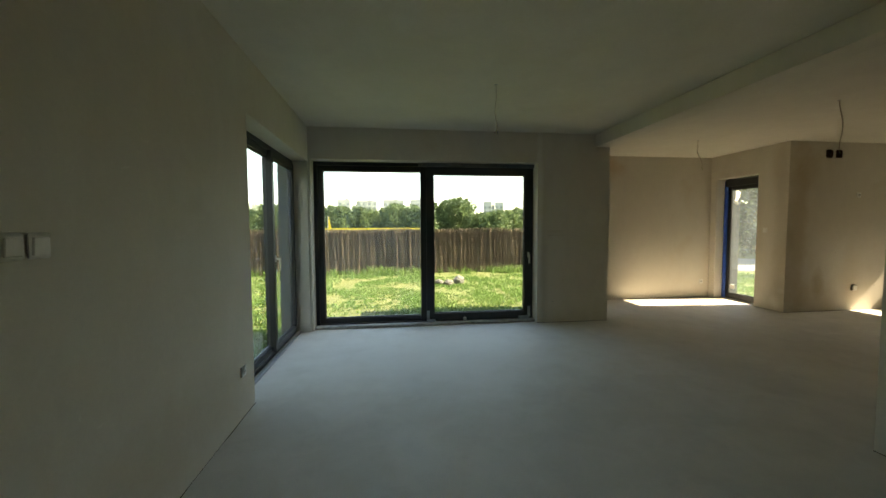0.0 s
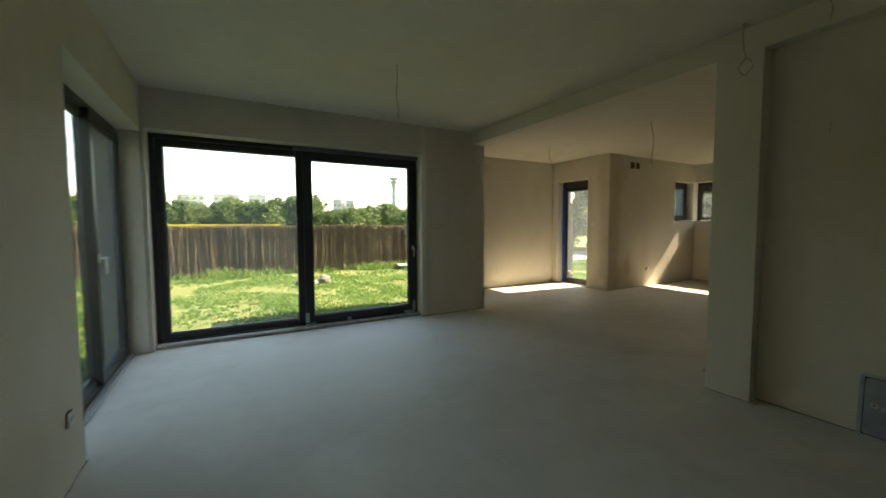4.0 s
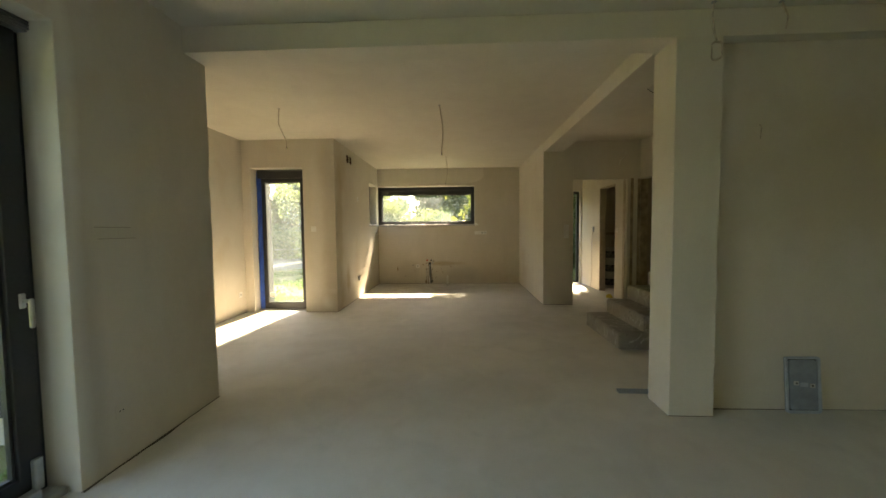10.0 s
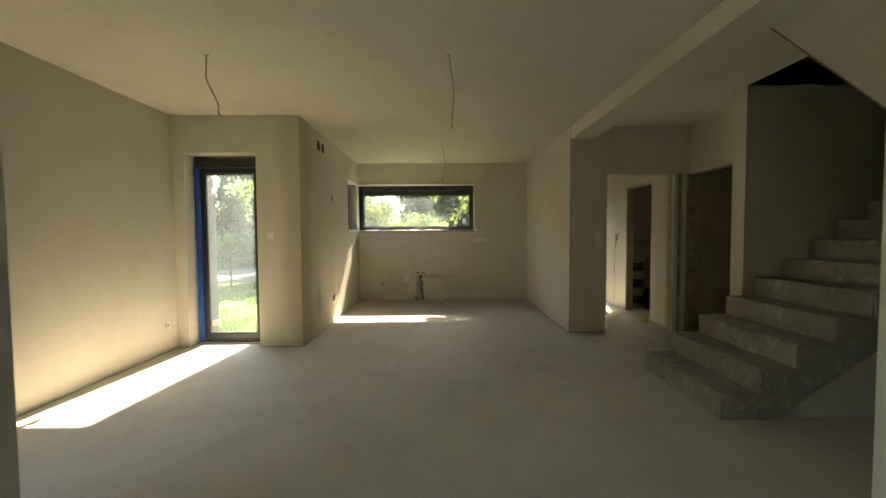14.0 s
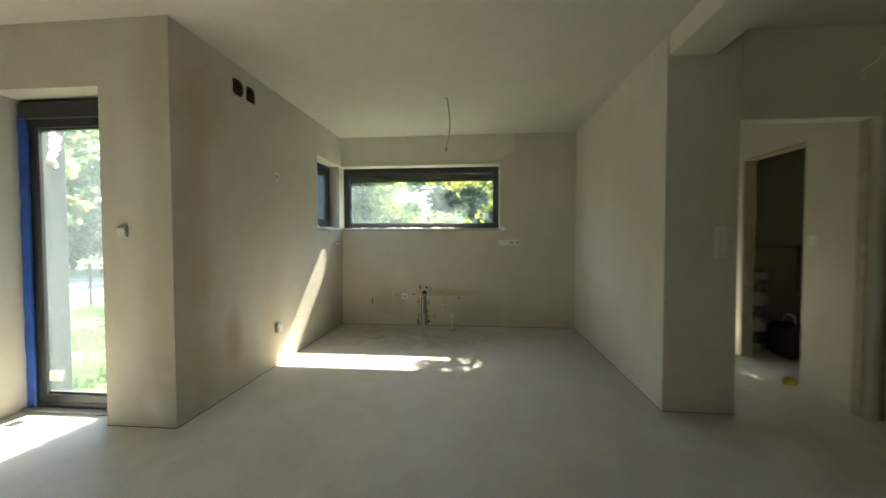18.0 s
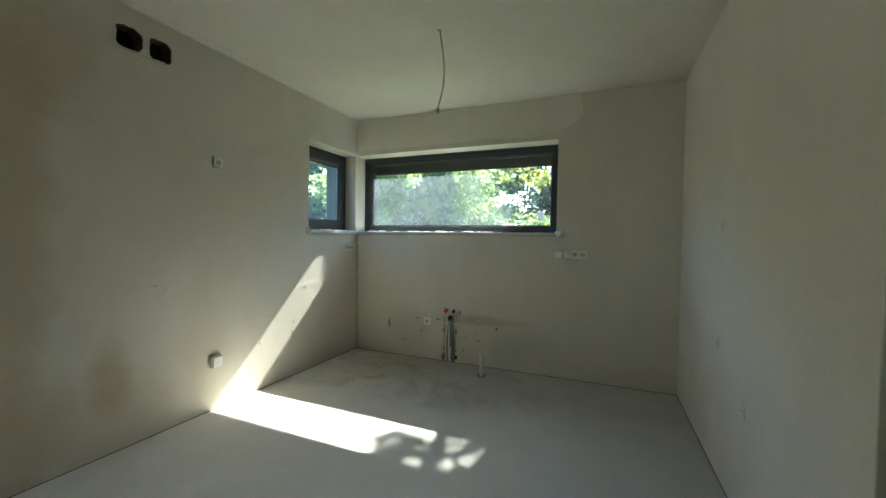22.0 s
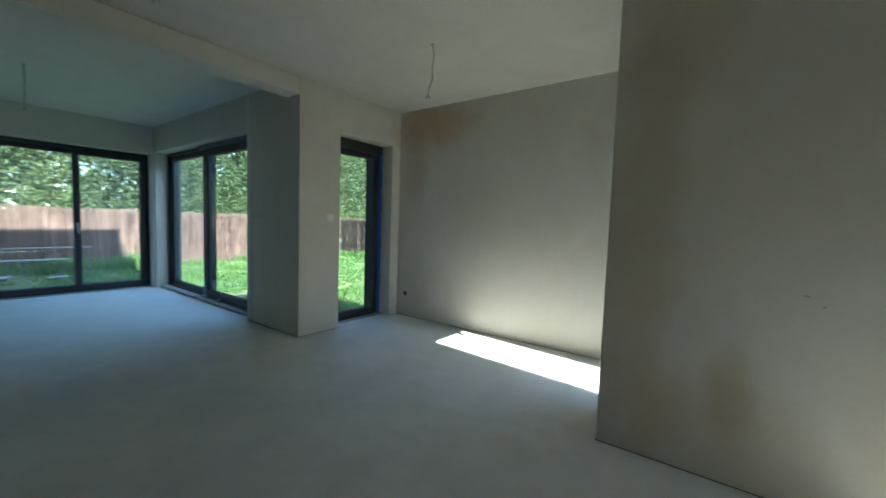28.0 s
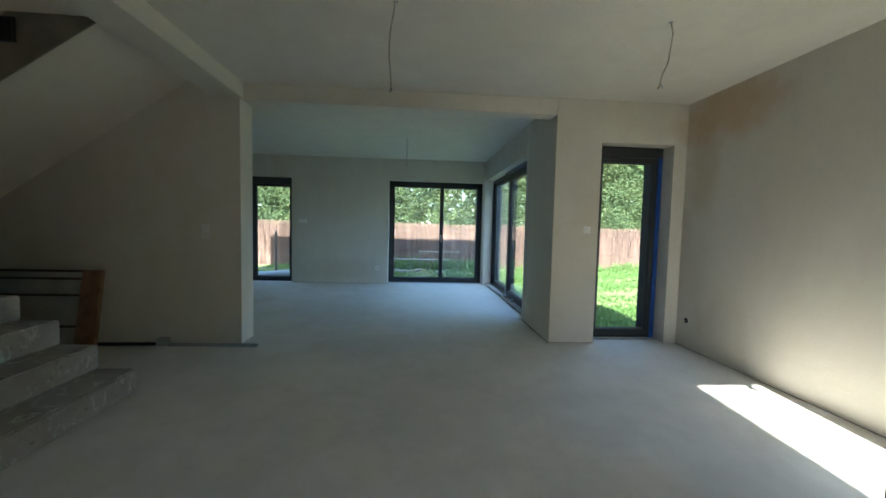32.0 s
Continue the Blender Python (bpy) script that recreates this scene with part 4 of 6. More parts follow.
stick_fence("fence", (WF, -3.0), (WF, NF - 0.08), 4000, 1.55, 12, "reddish brushwood screen fence under a tall hedge", M_BRUSHRED)


def leaf_cloud(centres, radii, per, size, seed, squash=0.8):
    """Many single leaves spread over the outside of clumps: an array of bent quads."""
    r = np.random.default_rng(seed)
    n = len(centres) * per
    c = np.repeat(np.array(centres), per, 0)
    rad = np.repeat(np.array(radii), per)
    d = r.normal(size=(n, 3))
    d /= np.linalg.norm(d, axis=1)[:, None]
    rr = rad * (0.35 + 0.75 * r.random(n) ** 0.5)
    p = c + d * rr[:, None] * np.array((1, 1, squash))
    a = r.normal(size=(n, 3))
    a /= np.linalg.norm(a, axis=1)[:, None]
    b = np.cross(a, r.normal(size=(n, 3)))
    b /= np.linalg.norm(b, axis=1)[:, None]
    s = size * (0.6 + 0.8 * r.random(n))[:, None]
    v = np.empty((n, 4, 3))
    v[:, 0], v[:, 1], v[:, 2], v[:, 3] = p - a * s, p + b * s * 0.55, p + a * s, p - b * s * 0.55
    f = (np.arange(n)[:, None] * 4 + np.arange(4)).tolist()
    return v.reshape(-1, 3).tolist(), f


def tree(x, y, h, crown, seed, mat, label, leaves=9000, size=0.09, trunk=0.16, base=0.3, limbs=11):
    """A tapered trunk, limbs, and a crown of single leaves in uneven clumps."""
    r = random.Random(seed)
    t = empty("tree", pose(x, y, GROUND))
    tagged(t, label, "tree", group="trees round the house")
    axis = smooth_path([(0, 0, -0.1), (0.1 * r.uniform(-1, 1), 0.1 * r.uniform(-1, 1), h * 0.3), (0.3 * r.uniform(-1, 1), 0.3 * r.uniform(-1, 1), h * 0.62), (0.2, 0.1, h * 0.9)], 5)
    bm = bmesh.new()
    rings = []
    for k, p in enumerate(axis):
        rad = trunk * (1 - 0.88 * k / (len(axis) - 1))
        rings.append([bm.verts.new(p + Vector((math.cos(a) * rad, math.sin(a) * rad, 0))) for a in (2 * math.pi * i / 9 for i in range(9))])
    for a, b in zip(rings, rings[1:]):
        for i in range(9):
            bm.faces.new((a[i], a[(i + 1) % 9], b[(i + 1) % 9], b[i]))
    centres, radii = [], []
    for k in range(limbs):
        z = h * (base + (0.92 - base) * (k + 0.5) / limbs)
        an = 2.4 * k + r.random()
        reach = crown * (0.55 + 0.5 * r.random()) * math.sin(math.pi * min(1, 0.25 + 0.75 * (1 - (z / h - base) / (1 - base))))
        o = Vector((math.cos(an), math.sin(an), 0))
        tip = o * reach + Vector((0, 0, z + 0.25 * reach))
        tube(smooth_path([(0.02, 0.02, z * 0.92), o * reach * 0.5 + Vector((0, 0, z + 0.05 * reach)), tip], 3), trunk * 0.16, 5, bm)
        for u in (0.45, 0.75, 1.0, 1.15):
            c = o * reach * u + Vector((r.uniform(-0.3, 0.3), r.uniform(-0.3, 0.3), z + 0.25 * reach * u + r.uniform(-0.3, 0.3)))
            centres.append(tuple(c))
            radii.append(crown * r.uniform(0.16, 0.30))
    part("trunk", bm, M_BARK, t)
    for k in range(5):
        centres.append((r.uniform(-0.4, 0.4) * crown, r.uniform(-0.4, 0.4) * crown, h * r.uniform(0.75, 0.98)))
        radii.append(crown * r.uniform(0.18, 0.30))
    v, f = leaf_cloud(centres, radii, max(4, leaves // len(centres)), size, seed)
    me = bpy.data.meshes.new("crown")
    me.from_pydata(v, [], f)
    link("crown", me, mat, t)
    return t


# tall hedge behind the west fence
r = random.Random(5)
cs, rs = [], []
for i in range(56):
    for k in range(11):
        cs.append((WF - 1.0 - 0.7 * r.random(), -6.0 + 0.43 * (i + r.random()), GROUND + 0.9 + 0.42 * (k + r.random())))
        rs.append(r.uniform(0.34, 0.56))
v, f = leaf_cloud(cs, rs, 430, 0.040, 21, 1.0)
inner = [(c[0] - 0.75, c[1] + 0.2, c[2]) for c in cs[::2]]
v2, f2 = leaf_cloud(inner, [0.5] * len(inner), 110, 0.13, 27, 1.0)
f += [tuple(q + len(v) for q in p) for p in f2]
v += v2
hedge = mesh_from("hedge", v, f, M_HEDGE)
tagged(hedge, "tall dense green hedge behind the fence", "hedge", kind="stuff")
for k, (x, y, h, c, sd) in enumerate(((-10.5, 3.0, 7.0, 2.3, 1), (-11.0, 8.5, 7.5, 2.4, 2), (-10.5, 13.0, 6.5, 2.4, 3), (-12.0, -2.0, 7.5, 2.6, 4), (-9.5, 16.5, 6.0, 2.2, 12))):
    tree(x, y, h, c, sd, M_LEAF, "broad green tree behind the hedge", 5200, 0.20)
# added in the sun's path, to dapple light falling through the house door
tree(13.0, -0.75, 7.6, 1.75, 61, M_SUNLEAF, "slim leafy tree in front of the house door", 3000, 0.085, 0.10, 0.42)

# trees east of the kitchen and the bay
for k, (x, y, h, c, sd, n) in enumerate(((13.3, 1.6, 9.0, 2.25, 53, 8000), (17.8, -2.5, 5.2, 2.0, 41, 6000), (16.6, 8.3, 4.6, 1.6, 43, 5600), (15.0, 9.0, 4.1, 1.6, 44, 2800), (29.5, 4.6, 6.0, 2.0, 33, 6000), (25.5, 0.5, 6.2, 2.4, 34, 6000),
                                         (23.5, 13.2, 8.0, 2.9, 35, 6000), (25.0, 10.4, 6.4, 2.5, 36, 6000), (19.0, -5.0, 6.0, 2.2, 37, 5000), (31.0, 2.2, 6.0, 2.4, 38, 5000), (25.0, 16.0, 9.0, 3.2, 39, 5000), (22.0, -4.0, 8.5, 3.0, 40, 4000))):
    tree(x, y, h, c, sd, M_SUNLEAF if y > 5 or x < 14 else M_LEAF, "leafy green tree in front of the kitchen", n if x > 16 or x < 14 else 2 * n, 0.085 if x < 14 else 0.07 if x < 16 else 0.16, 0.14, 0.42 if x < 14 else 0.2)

for k in (4, 5, 6, 7, 8, 9, 12):
    p = Vector((18.2, 18.6, 0)) + Vector((0.73, -0.68, 0)) * (2.5 * k - 9) + Vector((0.68, 0.73, 0)) * (1.4 * ((k * 5) % 3))
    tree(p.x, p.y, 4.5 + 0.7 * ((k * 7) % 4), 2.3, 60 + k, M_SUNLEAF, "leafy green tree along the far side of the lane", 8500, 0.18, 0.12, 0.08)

for x, y, h, sd in ((13.6, 17.6, 7.0, 71), (16.4, 19.6, 7.5, 72), (19.0, 21.5, 7.0, 73)):
    tree(x, y, h, 2.6, sd, M_SUNLEAF, "leafy green tree at the end of the garden", 7000, 0.15, 0.12, 0.12)

# shrubs and a hanging maple branch in front of the strip window
r = random.Random(15)
cs, rs = [], []
for k in range(190):
    y = 6.15 + 4.4 * r.random()
    cs.append((17.0 + 1.3 * r.random(), y, GROUND + 0.4 + (3.6 + 1.0 * noise.noise(Vector((y * 0.6, 2, 0)))) * r.random()))
    rs.append(r.uniform(0.26, 0.55))
for k in range(70):
    cs.append((17.2 + 1.6 * r.random(), 3.4 + 4.6 * r.random(), GROUND + 0.3 + 1.9 * r.random()))
    rs.append(r.uniform(0.26, 0.50))
v, f = leaf_cloud(cs, rs, 170, 0.055, 23, 1.0)
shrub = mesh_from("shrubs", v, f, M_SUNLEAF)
tagged(shrub, "thin sunlit green shrubs east of the kitchen", "shrubs", kind="stuff")
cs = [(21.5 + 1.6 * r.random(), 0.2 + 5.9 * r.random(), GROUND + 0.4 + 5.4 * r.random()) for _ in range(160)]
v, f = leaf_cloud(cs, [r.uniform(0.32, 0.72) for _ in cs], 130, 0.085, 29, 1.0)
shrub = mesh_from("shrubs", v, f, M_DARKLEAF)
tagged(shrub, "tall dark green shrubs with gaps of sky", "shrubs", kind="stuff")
cs, rs = [], []
for k in range(34):
    u = r.random()
    cs.append((13.0 + 0.5 * r.random(), 4.6 - 2.9 * u, 2.72 - 0.25 * u * u + r.uniform(-0.26, 0.26)))
    rs.append(r.uniform(0.10, 0.24))
for k in range(7):
    cs.append((12.9 + 0.6 * r.random(), 2.5 + 1.2 * r.random(), 1.5 + 0.9 * r.random()))
    rs.append(r.uniform(0.10, 0.22))
v, f = leaf_cloud(cs, rs, 19, 0.068, 31, 0.8)
bough = empty("bough", pose(0, 0, 0))
tagged(bough, "hanging maple bough with large yellow-green leaves", "bough")
part("stem", tube(smooth_path([(13.3, 1.62, 2.6), (13.25, 2.6, 2.6), (13.2, 3.6, 2.75), (13.15, 4.6, 2.7)], 5), 0.016, 6), M_BARK, bough)
part("stem", tube(smooth_path([(13.3, 1.62, 2.2), (13.2, 2.3, 2.3), (13.1, 3.4, 2.0)], 5), 0.012, 6), M_BARK, bough)
me = bpy.data.meshes.new("leaves")
me.from_pydata(v, [], f)
link("leaves", me, M_YELLOWLEAF, bough)
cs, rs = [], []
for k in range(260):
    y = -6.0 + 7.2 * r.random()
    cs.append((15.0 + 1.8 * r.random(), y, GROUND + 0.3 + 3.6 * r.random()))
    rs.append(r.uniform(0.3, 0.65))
# nearer clumps, added to hold sky light off the open house door
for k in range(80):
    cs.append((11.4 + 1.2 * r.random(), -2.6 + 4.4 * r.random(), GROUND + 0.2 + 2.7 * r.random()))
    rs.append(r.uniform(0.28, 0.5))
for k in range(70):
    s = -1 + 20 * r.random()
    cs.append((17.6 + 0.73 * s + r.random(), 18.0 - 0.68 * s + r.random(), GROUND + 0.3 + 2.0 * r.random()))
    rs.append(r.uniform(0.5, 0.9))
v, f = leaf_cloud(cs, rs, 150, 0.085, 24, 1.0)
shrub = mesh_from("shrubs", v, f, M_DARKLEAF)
tagged(shrub, "dense green shrubs in front of the house, coloured dark as in shade", "shrubs", kind="stuff")

for k, (x, y, hh) in enumerate(((18.4, 13.6, 1.2), (18.9, 12.6, 1.5), (19.4, 11.7, 1.3))):
    cs = [(x + r.uniform(-0.7, 0.7), y + r.uniform(-0.7, 0.7), GROUND + 0.15 + hh * r.random() ** 1.4) for _ in range(46)]
    v, f = leaf_cloud(cs, [r.uniform(0.18, 0.34) for _ in cs], 90, 0.05, 90 + k, 1.0)
    bush = mesh_from("bush", v, f, M_SUNLEAF)
    tagged(bush, "low rounded sunlit bush beside the lane", "bush", group="bushes by the lane")

# lane east of the house
along, across = Vector((0.73, -0.68, 0)), Vector((0.68, 0.73, 0))
near = Vector((12.2, 12.0, GROUND + 0.02))
lane = mesh_from("road", [tuple(near - along * 9), tuple(near + along * 40), tuple(near + along * 40 + across * 6.5), tuple(near - along * 9 + across * 6.5)], [(0, 1, 2, 3)], M_PAVE)
tagged(lane, "pale sunlit lane beyond the garden", "road", kind="structure")

# wood on the far side of the field: conifers to the north-west, round crowns to the north-east
SKYLINE = ((-64, 3.4), (-12, 3.2), (-4, 3.0), (-2, 2.4), (0, 3.4), (4, 3.2), (7.5, 4.0), (9.8, 4.7), (11, 4.2), (12.2, 1.8), (15.8, 2.3), (17.5, 2.4), (19, 3.0), (21, 3.3), (23.5, 2.4), (27, 1.7), (40, 2.0), (66, 2.4))
r = random.Random(77)
v, f = [], []
for k in range(190):
    az = -64 + 130 * k / 190 + r.uniform(-0.3, 0.3)
    a, d = radians(az), r.uniform(64, 88)
    conifer = -14 < az < 8.5 and r.random() < 0.6
    rise = float(np.interp(az, *zip(*SKYLINE))) + 0.5 * noise.noise(Vector((az * 0.6, 0, 3))) + (0.35 if conifer else 0.0)
    top = d * math.tan(radians(rise * r.uniform(0.92, 1.08))) + 1.5
    wide = 1.5 if conifer else r.uniform(2.2, 3.2)
    cs, rs = [], []
    for j in range(13):
        u = (j + 0.5) / 13
        spread = wide * ((1.05 - u) if conifer else math.sin(math.pi * min(0.97, 0.30 + 0.68 * u)) ** 0.7) * 0.75
        t = 2.4 * j + r.random()
        cs.append((math.sin(a) * d + spread * math.cos(t), math.cos(a) * d + spread * math.sin(t), GROUND + top * (0.06 + 0.88 * u)))
        rs.append((0.55 + 0.8 * (1 - u)) if conifer else r.uniform(0.8, 1.35))
    w, q = leaf_cloud(cs, rs, 150, 0.15 if not conifer else 0.13, 200 + k, 1.0)
    core, qc = leaf_cloud(cs, [0.72 * s for s in rs], 26, 0.36, 500 + k, 1.0)
    q = q + [[i + len(w) for i in p] for p in qc]
    w = w + core
    f += [tuple(i + len(v) for i in p) for p in q]
    v += w
wood = mesh_from("wood", v, f, M_FAR)
tagged(wood, "far belt of dark green trees", "trees", kind="stuff")

M_PANEL = plain("block_coating", (0.36, 0.36, 0.35), 0.9, 0.0, 0.05, 0.2, 0.0, True)
M_PANE = plain("far_window", (0.12, 0.14, 0.17), 0.3, 0.0, 0.2, 1)


def flats(x, y, w, d, h, turn, label):
    b = empty("apartment_building", pose(x, y, GROUND, 0, 0, turn))
    tagged(b, label, "building", group="blocks of flats on the horizon")
    part("wall", box(0, 0, 0, w, d, h, 0.1), M_PANEL, b)
    part("roof", box(-0.1, -0.1, h, w + 0.1, d + 0.1, h + 0.25, 0.03), M_ROOF, b)
    if w > 8:
        part("lift_house", box(w * 0.55, d * 0.3, h + 0.25, w * 0.55 + 2.2, d * 0.7, h + 1.5, 0.05), M_PANEL, b)
    nx, nz = max(2, int(w // 3.0)), int(h // 2.8)
    me = None
    for i in range(nx):
        for k in range(max(0, nz - 8), nz):
            if me is None:
                ob = part("window", box(0, -0.06, 0, 1.6, 0.05, 1.3, 0.02), M_PANE, b)
                me = ob.data
            else:
                ob = link("window", me, None, b)
            ob.location = (0.7 + (w - 3.0) * i / max(1, nx - 1), 0, 0.9 + 2.8 * k)
    return b


flats(-36.6, 262, 8.2, 12, 21.0, 4, "narrow pale block of flats above the trees")
flats(-24.4, 264, 13.6, 12, 20.4, 3, "long pale block of flats above the trees")
flats(-6.4, 265, 13.8, 12, 21.2, 2, "long pale block of flats above the trees")
flats(12.4, 266, 9.8, 12, 21.4, 0, "long pale block of flats above the trees")
flats(61.0, 254, 6.0, 6, 19.4, -36, "slim pale tower block above the trees")
flats(68.3, 251, 6.0, 6, 18.8, -36, "slim pale tower block above the trees")

M_STEEL = plain("dark_steel", (0.13, 0.125, 0.125), 0.6, 0.0, 0.1)
M_TOWER = plain("grey_concrete_tower", (0.27, 0.295, 0.31), 0.9, 0.0, 0.1, 0.3)
tw = empty("water_tower", pose(94.5, 231, GROUND))
tagged(tw, "pale concrete telecom tower on the horizon", "tower")
part("shaft", cyl((0, 0, 0), (0, 0, 31), 1.5, 16, 1.2), M_TOWER, tw)
for z, rr in ((27, 1.9), (29, 2.8), (31.3, 3.2)):
    part("gallery", cyl((0, 0, z), (0, 0, z + 1.4), rr * 0.75, 18, rr), M_TOWER, tw)
ms = empty("radio_mast", pose(108, 228, GROUND))
tagged(ms, "slender lattice radio mast on the horizon", "mast")
for i in range(3):
    a = 2.1 * i
    part("leg", tube([(1.3 * math.cos(a), 1.3 * math.sin(a), 0), (0.35 * math.cos(a), 0.35 * math.sin(a), 48)], 0.26, 5), M_STEEL, ms)
bm = bmesh.new()
for k in range(48):
    z0, z1 = k, k + 1.0
    q0, q1 = 1.3 - 0.95 * z0 / 48, 1.3 - 0.95 * z1 / 48
    for i in range(3):
        tube([(q0 * math.cos(2.1 * i), q0 * math.sin(2.1 * i), z0), (q1 * math.cos(2.1 * i + 2.1), q1 * math.sin(2.1 * i + 2.1), z1)], 0.13, 4, bm)
part("lattice", bm, M_STEEL, ms)
for z, q in ((14, 4.2), (20, 3.6), (25, 2.9), (29, 2.9), (31.5, 2.4), (38, 1.2)):
    part("platform", cyl((0, 0, z), (0, 0, z + 0.7), q, 12), M_STEEL, ms)
for z in (15, 21.5, 26, 30):
    part("aerial", cyl((0.9, 0, z), (0.9, 0, z + 2.2), 0.9, 8), M_PANEL, ms)

# things on the lawn
def boulder(x, y, sx, sy, sz, seed, mat, label):
    st = empty("stone", pose(x, y, GROUND - 0.02, 0, 0, 40 * seed))
    tagged(st, label, "stone", group="stones on the lawn")
    bm = bmesh.new()
    bmesh.ops.create_icosphere(bm, subdivisions=3, radius=1.0)
    for v in bm.verts:
        v.co = Vector((v.co.x * sx, v.co.y * sy, (v.co.z + 0.8) * sz)) * (1 + 0.16 * noise.noise(v.co * 2.3 + Vector((seed, 0, 0))))
    part("body", bm, mat, st)


boulder(1.68, 10.72, 0.16, 0.15, 0.14, 1, M_ROCK, "pale round boulder lying on the grass")
boulder(1.36, 10.55, 0.17, 0.13, 0.09, 2, M_OLDWOOD, "flat pale broken stone on the grass")
boulder(1.10, 10.66, 0.15, 0.12, 0.09, 3, M_OLDWOOD, "grey lump of concrete on the grass")

pl = empty("plank_stack", pose(4.6, 13.05, GROUND))
tagged(pl, "weathered planks laid on blocks beside the fence", "planks")
for k in range(4):
    part("plank", box(0.04 * k, -0.52 + 0.17 * k, 0.12, 2.6 - 0.06 * k, -0.37 + 0.17 * k, 0.155, 0.006), M_BOARD, pl)
for x in (0.2, 1.3, 2.3):
    part("block", box(x, -0.5, 0.0, x + 0.14, 0.1, 0.12, 0.01), M_PLINTH, pl)

pp = empty("drain_pipe", pose(-3.3, -0.2, GROUND))
tagged(pp, "grey plastic drain pipe lying on the ground", "pipe")
part("pipe", cyl((0, 0, 0.09), (-1.0, 1.0, 0.09), 0.085, 16, caps=False), M_GREYPL, pp)
part("socket", cyl((0, 0, 0.09), (0.11, -0.11, 0.09), 0.10, 16, caps=False), M_GREYPL, pp)
po = empty("fence_post", pose(-4.4, -0.24, GROUND))
tagged(po, "dark green metal fence post in the grass", "post")
part("post", box(-0.03, -0.03, 0, 0.03, 0.03, 1.22, 0.005), M_FRAME, po)
part("cap", box(-0.034, -0.034, 1.22, 0.034, 0.034, 1.235, 0.004), M_GREYPL, po)

tr = empty("trestle", pose(-5.5, 3.0, GROUND))
tagged(tr, "low weathered timber trestle on the grass", "trestle")
part("rail", box(0, 0, 0.36, 0.05, 1.9, 0.395, 0.006), M_BOARD, tr)
for k in range(4):
    part("leg", box(0.005, 0.06 + 0.57 * k, 0, 0.035, 0.09 + 0.57 * k, 0.36, 0.004), M_OLDWOOD, tr)
part("rail", box(-0.02, 0.9, 0.625, 0.02, 2.3, 0.65, 0.006), M_BOARD, tr)
for y in (0.95, 2.22):
    part("post", box(-0.015, y, 0, 0.015, y + 0.03, 0.625, 0.004), M_OLDWOOD, tr)
for k, (x, y, a, n) in enumerate(((-5.0, 3.05, 20, 0.5), (-4.9, 3.5, -12, 0.42), (-5.2, 3.9, 65, 0.36), (-4.75, 4.6, 8, 0.3))):
    sc = empty("board_offcut", pose(x, y, GROUND, 0, 0, a))
    tagged(sc, "pale board offcut lying in the grass", "offcut", group="offcuts in the grass")
    part("board", box(-0.06, -n / 2, 0.06, 0.06, n / 2, 0.085, 0.006), M_BOARD, sc)
    part("batten", box(-0.05, -0.03, -0.01, 0.05, 0.03, 0.06, 0.005), M_OLDWOOD, sc)

wfn = empty("wire_fence", pose(10.7, 11.3, GROUND, 0, 0, -133))
tagged(wfn, "low wire mesh fence along the lane", "fence")
for k in range(5):
    part("post", cyl((0, 2.3 * k, -0.1), (0, 2.3 * k, 0.95), 0.028, 8), M_FRAME, wfn)
for z in (0.15, 0.5, 0.85):
    part("wire", tube([(0, y, z) for y in (0, 9.2)], 0.004, 4), M_ZINC, wfn)
bm = bmesh.new()
for k in range(74):
    tube([(0, 0.125 * k, 0.05), (0, 0.125 * k, 0.86)], 0.0022, 3, bm)
part("mesh", bm, M_ZINC, wfn)

fl = empty("garden_flag", pose(-3.0, 17.5, GROUND))
tagged(fl, "narrow yellow flag behind the fence", "flag")
part("pole", cyl((0, 0, 0), (0, 0, 2.15), 0.018, 8), M_ZINC, fl)
bm = bmesh.new()
tri = [(-0.01, 1.30), (0.20, 1.30), (0.17, 1.55), (0.03, 2.12), (-0.01, 2.12)]
a, b = [bm.verts.new((x, -0.006, z)) for x, z in tri], [bm.verts.new((x, 0.006, z)) for x, z in tri]
bm.faces.new(a)
bm.faces.new(b[::-1])
for k in range(5):
    bm.faces.new((a[(k + 1) % 5], a[k], b[k], b[(k + 1) % 5]))
part("cloth", bm, plain("yellow_cloth_flag", (0.60, 0.44, 0.03), 0.8), fl)

tp = empty("barrier_banner", pose(-3.1, 17.3, GROUND))
tagged(tp, "long yellow barrier banner behind the fence", "banner")
M_YEL = plain("yellow_banner", (0.62, 0.50, 0.04), 0.7, 0.0, 0.1, 4)
for k in range(5):
    part("stake", cyl((1.1 * k, 0, -0.05), (1.1 * k, 0, 1.62), 0.015, 7), M_BARK, tp)
part("band", box(0.0, -0.024, 1.52, 4.5, -0.016, 1.60, 0.002), M_YEL, tp)

# ---- fixtures and loose things ----
def facing(wall, u, z):
    """Place on a wall face, the room on its local -y side."""
    return {"living_north": lambda: pose(u, YN, z), "west": lambda: pose(XW, u, z, 0, 0, 90), "bay_north": lambda: pose(u, YD, z),
            "bay_west": lambda: pose(XS, u, z, 0, 0, 90), "bay_east": lambda: pose(XE, u, z, 0, 0, -90), "kitchen_north": lambda: pose(u, YK, z),
            "kitchen_east": lambda: pose(XK, u, z, 0, 0, -90), "kitchen_south": lambda: pose(u, 2.04, z, 0, 0, 180),
            "pier": lambda: pose(6.44, u, z, 0, 0, -90), "stair": lambda: pose(2.97, u, z, 0, 0, 90), "vestibule": lambda: pose(u, 0.62, z, 0, 0, 180),
            "panel": lambda: pose(2.80, u, z, 0, 0, -90)}[wall]()


